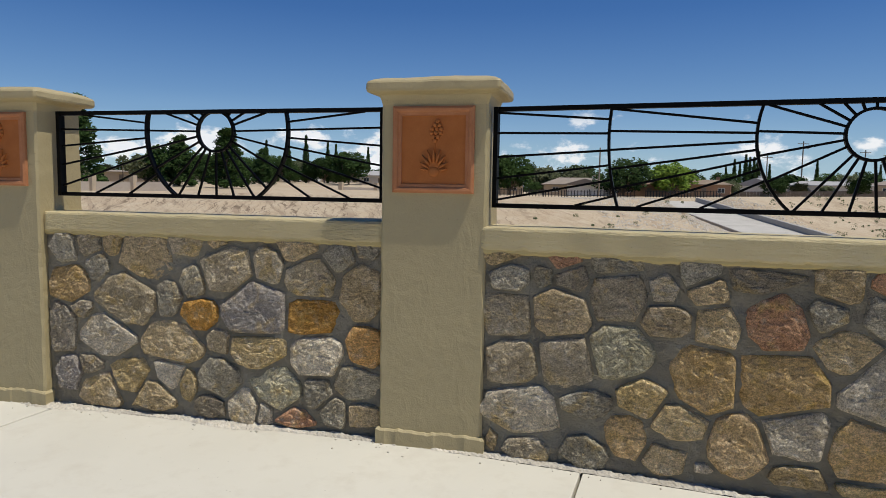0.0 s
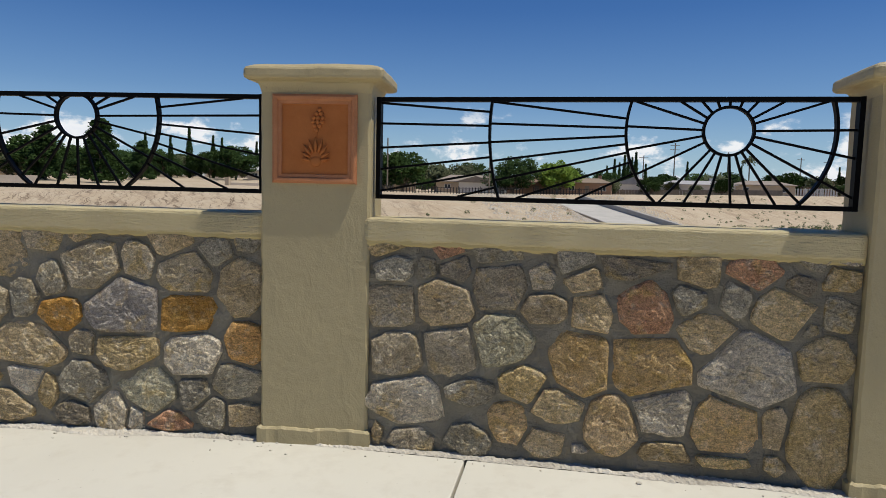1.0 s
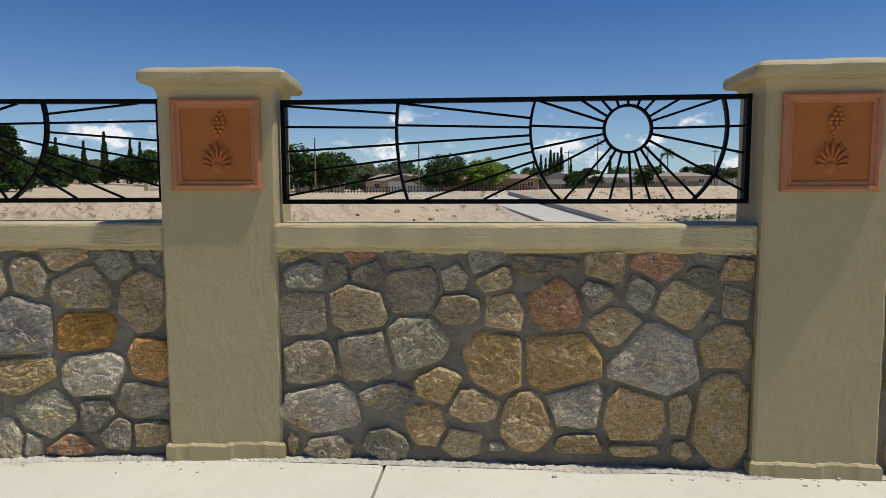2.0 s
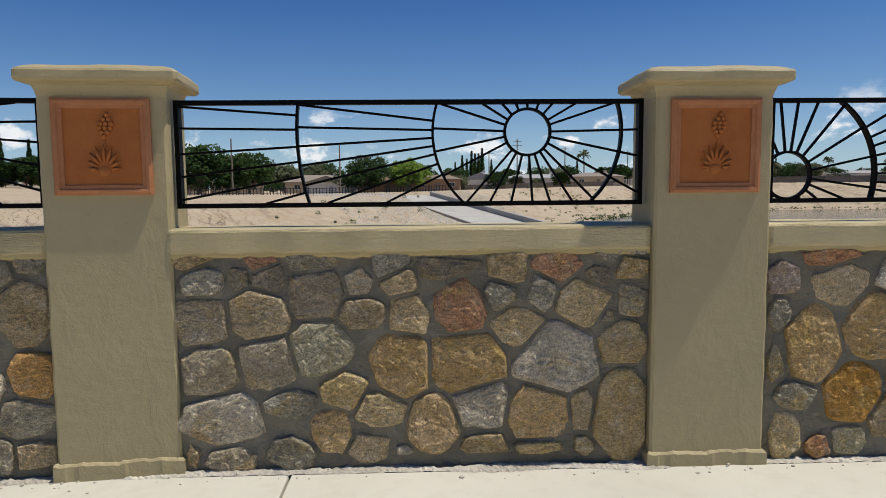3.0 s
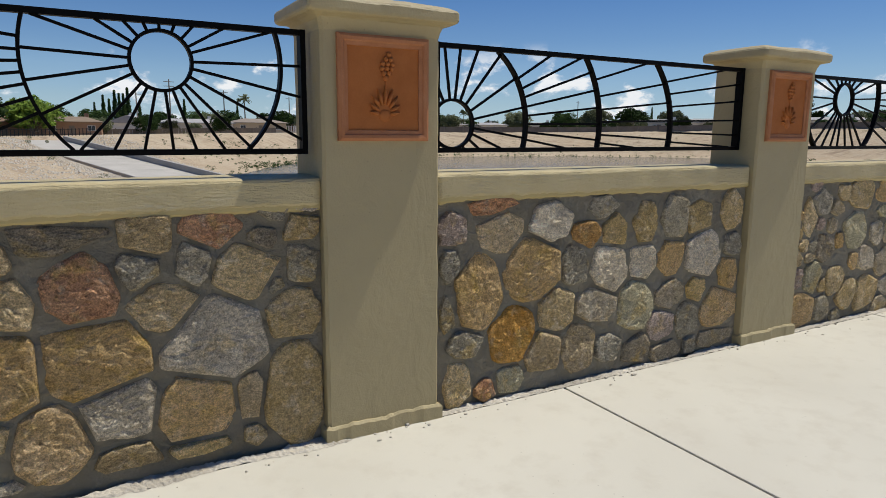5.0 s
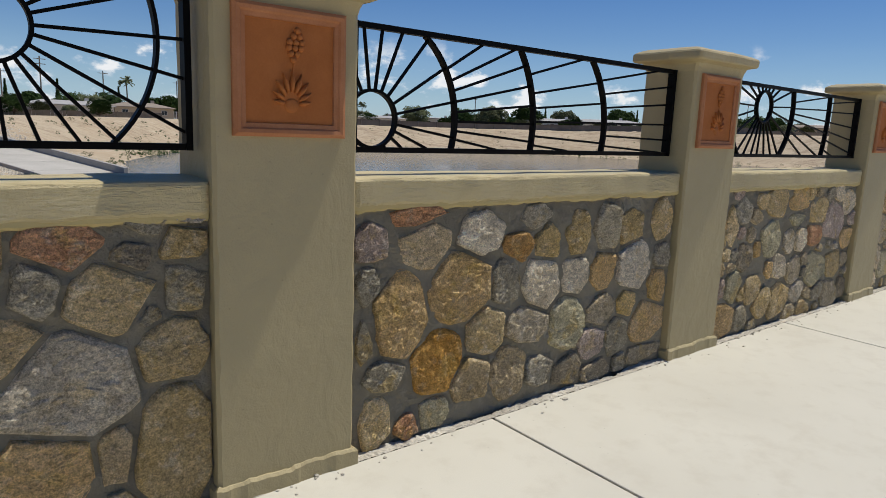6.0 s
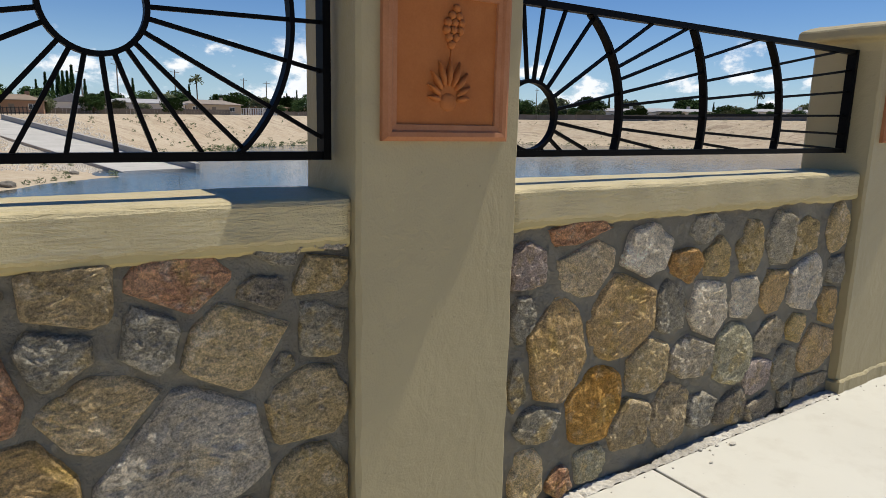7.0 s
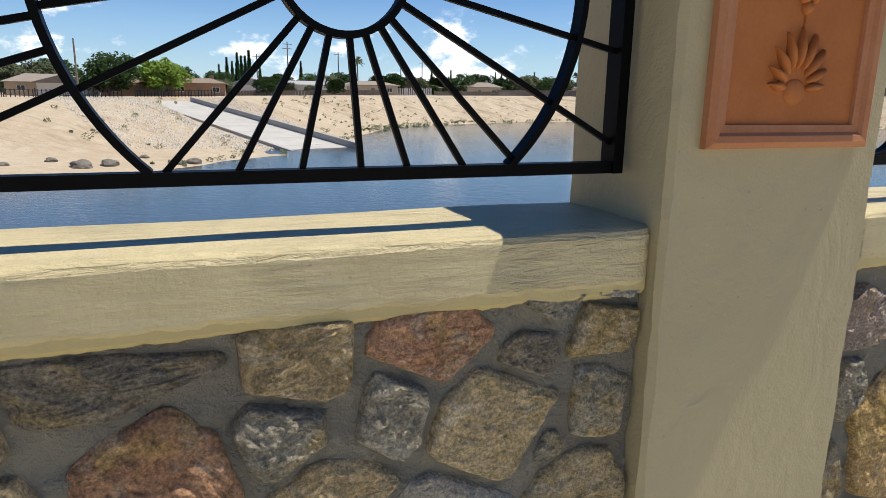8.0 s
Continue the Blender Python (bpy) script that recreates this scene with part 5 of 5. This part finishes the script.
for az, dist, turn, args in (
        (-9.6, 128, 8, (17, 9, 2.6, 1.9, STUCCO[0], ROOFS[3], "single-storey tan house with a low brown roof")),
        (-7.0, 122, 75, (8, 9, 2.5, 1.5, STUCCO[3], ROOFS[3], "white gabled house end behind the bank", True, 3)),
        (-3.9, 126, 0, (15, 9, 2.7, 1.4, STUCCO[2], ROOFS[2], "low brown brick house with a reddish roof")),
        (0.3, 126, -6, (11, 8, 2.7, 1.3, STUCCO[2], ROOFS[0], "low brown brick house with a tan roof")),
        (5.7, 145, 70, (7, 9, 2.6, 2.0, STUCCO[3], ROOFS[1], "small white gabled house with a grey roof", True, 3)),
        (9.0, 142, 0, (18, 9, 2.6, 1.2, STUCCO[1], ROOFS[1], "long pale house with a flat grey roof")),
        (13.4, 146, 0, (14, 9, 2.6, 1.3, STUCCO[0], ROOFS[3], "single-storey tan house with a low brown roof")),
        (17.6, 150, 10, (12, 9, 2.6, 1.5, STUCCO[2], ROOFS[2], "dark brown house half hidden by trees")),
        (22.0, 146, -12, (15, 9, 2.8, 1.8, STUCCO[0], ROOFS[3], "single-storey tan house with a low brown roof")),
        (31.5, 150, -25, (18, 9, 2.6, 1.0, STUCCO[1], ROOFS[1], "long pale house with a flat grey roof")),
        (36.5, 185, -30, (12, 9, 2.8, 0.5, STUCCO[3], ROOFS[1], "square white building with a flat roof")),
        (46.0, 175, -40, (22, 9, 2.6, 1.0, STUCCO[3], ROOFS[1], "long white low building beyond the water")),
        (50.5, 178, -45, (20, 9, 2.6, 1.0, STUCCO[1], ROOFS[1], "long pale house with a flat grey roof")),
        (58.5, 185, -50, (20, 9, 2.6, 1.0, STUCCO[3], ROOFS[1], "long white low building beyond the water")),
        (66.0, 185, -55, (18, 9, 2.6, 1.0, STUCCO[0], ROOFS[3], "single-storey tan house with a low brown roof")),
        (-26.6, 142, 25, (11, 9, 2.6, 1.5, STUCCO[1], ROOFS[1], "grey house with a pale sheet roof")),
        (-35.0, 190, 25, (16, 9, 2.6, 1.4, STUCCO[1], ROOFS[1], "grey house with a pale sheet roof")),
        (-47.0, 128, 40, (15, 9, 2.5, 0.6, STUCCO[0], ROOFS[3], "low tan house behind a pillared wall")),
        (-21.0, 140, 15, (14, 9, 2.6, 1.5, STUCCO[0], ROOFS[0], "single-storey tan house behind trees")),
        (-16.5, 130, 10, (12, 9, 2.5, 1.4, STUCCO[0], ROOFS[0], "single-storey tan house behind trees"))):
    set_at(house(*args), az, dist / (1.1 if az > 33 else 1.0), turn, 1.0 if az > 33 else 0.78)


def fence(az0, az1, dist, h, mat, label, step, picket, name="fence"):
    """A run of fence along a bearing range: posts and rails of their own, thin pickets joined."""
    top = empty(name)
    def at(az):
        az = bearing(az)
        x, y = 1.8 + dist * math.sin(radians(az)), -2.5 + dist * math.cos(radians(az))
        return Vector((x, y, ground_z(x, y) - 0.1))
    n = max(2, int(abs(az1 - az0) * math.pi / 180 * dist / step))
    pts = [at(az0 + (az1 - az0) * i / n) for i in range(n + 1)]
    pk = bmesh.new()
    for p, q in zip(pts, pts[1:]):
        part("post", bar(bmesh.new(), p, p + Vector((0, 0, h + 0.15)), 0.12, 0.12), mat, top)
        for z in (0.35, h - 0.1):
            part("rail", bar(bmesh.new(), p + Vector((0, 0, z)), q + Vector((0, 0, z)), 0.07, 0.06, (0, 0, 1)), mat, top)
        if picket:
            m = max(2, int((q - p).length / picket))
            for i in range(m):
                c = p.lerp(q, (i + 0.5) / m)
                bar(pk, c, c + Vector((0, 0, h)), picket * (0.28 if mat is STEEL else 0.6 if mat is TRIM else 1.0), 0.03, Vector((q.y - p.y, p.x - q.x, 0)).normalized())
    part("infill", pk, mat, top)["kind"] = "stuff"
    return tagged(top, label, "fence")


def boundary_wall(az0, az1, h):
    """A low block wall along the crest of the farther bank: piers and panels under a thin capping."""
    top = empty("boundary_wall")
    def at(az):
        r = 110.0
        while shore_distance(np.array([1.8 + r * math.sin(radians(az))]), np.array([-2.5 + r * math.cos(radians(az))]))[0] < 19.5:
            r += 0.5
        x, y = 1.8 + r * math.sin(radians(az)), -2.5 + r * math.cos(radians(az))
        return Vector((x, y, ground_z(x, y) - 0.25))
    n = int((az1 - az0) / 1.6)
    pts = [at(az0 + (az1 - az0) * i / n) for i in range(n + 1)]
    for p, q in zip(pts, pts[1:]):
        part("pier", bar(bmesh.new(), p, p + Vector((0, 0, h + 0.40)), 0.40, 0.40), DARK_BLOCK, top)
        mid = Vector((0, 0, 0.25 + h / 2 - 0.15))
        part("panel", bar(bmesh.new(), p + mid, q + mid, 0.2, h + 0.3, (0, 0, 1)), DARK_BLOCK, top)
        part("capping", bar(bmesh.new(), p + Vector((0, 0, h + 0.29)), q + Vector((0, 0, h + 0.29)), 0.30, 0.08, (0, 0, 1)), DARK_BLOCK, top)
    return tagged(top, "long low dark grey-brown block wall along the top of the bank", "wall")


boundary_wall(25.5, 64.0, 1.15)
fence(-24, -5.0, 98, 1.1, STEEL, "dark steel fence along the top of the bank", 3.0, 0.42)
fence(-4.2, 1.6, 104, 1.1, STEEL, "dark steel fence along the top of the bank", 3.0, 0.42)
fence(1.8, 14.5, 132, 1.05, WOOD, "weathered board fence behind the bank", 3.0, 0.5)
fence(14.8, 18.0, 150, 1.6, TRIM, "white picket fence behind the bank", 2.4, 0.45)
fence(18.2, 33, 158, 1.05, WOOD, "weathered board fence behind the bank", 3.0, 0.5)
fence(33.5, 78, 171, 1.0, WOOD, "long brown board fence beyond the water", 4.0, 0.8)


def block_wall(az0, az1, dist, h, label):
    top = empty("garden_wall")
    def at(az):
        az = bearing(az)
        x, y = 1.8 + dist * math.sin(radians(az)), -2.5 + dist * math.cos(radians(az))
        return Vector((x, y, ground_z(x, y) - 0.1))
    n = max(2, int(abs(az1 - az0) * math.pi / 180 * dist / 4.0))
    pts = [at(az0 + (az1 - az0) * i / n) for i in range(n + 1)]
    for p, q in zip(pts, pts[1:]):
        part("panel", bar(bmesh.new(), p + Vector((0, 0, h / 2)), q + Vector((0, 0, h / 2)), 0.2, h, (0, 0, 1)), BLOCK, top)
        part("post", bar(bmesh.new(), p, p + Vector((0, 0, h + 0.75)), 0.6, 0.6), STUCCO[0], top)
    return tagged(top, label, "wall")


block_wall(-52, -43.5, 86, 1.15, "low tan block wall with taller square posts")
block_wall(-42, -22, 182, 1.7, "long low tan wall behind the street")
block_wall(-30, -24, 100, 0.5, "low tan block wall along the street")


def pole(az, dist, h, arms, label):
    top = empty("utility_pole")
    part("mast", tube(bmesh.new(), [(0, 0, -0.5), (0, 0, h)], [0.16, 0.11]), WOOD, top)
    for k in range(arms):
        part("crossarm", bar(bmesh.new(), (-1.1, 0, h - 0.5 - k * 0.9), (1.1, 0, h - 0.5 - k * 0.9), 0.12, 0.12), WOOD, top)
    set_at(top, az, dist, 20)
    return tagged(top, label, "utility pole", "utility poles")


for az, dist, h, arms in ((-8.0, 112, 8.0, 0), (7.2, 150, 11, 2), (10.9, 160, 9.5, 1), (15.5, 170, 10, 1), (17.2, 165, 9, 1), (-22.0, 120, 8.5, 0), (39.5, 175, 10, 1), (-16.8, 112, 9, 0), (61.0, 190, 10, 1), (4.8, 160, 9, 1)):
    pole(az, dist, h, arms, "weathered wooden utility pole behind the houses")


def car(mat, label):
    top = empty("car")
    bm = bmesh.new()
    side = [(-2.3, 0.35), (-2.35, 0.85), (-1.9, 1.0), (-1.45, 1.05), (-0.75, 1.6), (1.2, 1.65), (1.9, 1.15), (2.3, 1.05), (2.35, 0.4)]
    l = [bm.verts.new((x, -0.88 if z < 1.1 else -0.72, z)) for x, z in side]
    r = [bm.verts.new((x, 0.88 if z < 1.1 else 0.72, z)) for x, z in side]
    bm.faces.new(l)
    bm.faces.new(r[::-1])
    for i in range(len(side)):
        j = (i + 1) % len(side)
        bm.faces.new((l[i], r[i], r[j], l[j]))
    part("body", bm, mat, top)
    for x0, x1 in ((-0.95, 0.15), (0.25, 1.35)):
        part("side_window", boxed(x0, x1, -0.84, -0.70, 1.12, 1.48), DARK_GLASS, top)
    for x in (-1.45, 1.45):
        for y in (-0.8, 0.8):
            part("wheel", tube(bmesh.new(), [(x, y - 0.1, 0.34), (x, y + 0.1, 0.34)], [0.34, 0.34], 14), RUBBER, top)
    return tagged(top, label, "car", "parked cars")


set_at(car(CAR_WHITE, "white car parked in front of a house"), -32.4, 168, 25)
set_at(car(CAR_WHITE, "white car parked in front of a house"), -33.9, 172, 25)
set_at(car(CAR_DARK, "dark car parked under the trees"), -38.6, 150, 35)
set_at(car(CAR_WHITE, "white car parked under the trees"), -37.0, 165, 30)
set_at(car(CAR_DARK, "dark car parked beside the white house"), 6.6, 150, 10)
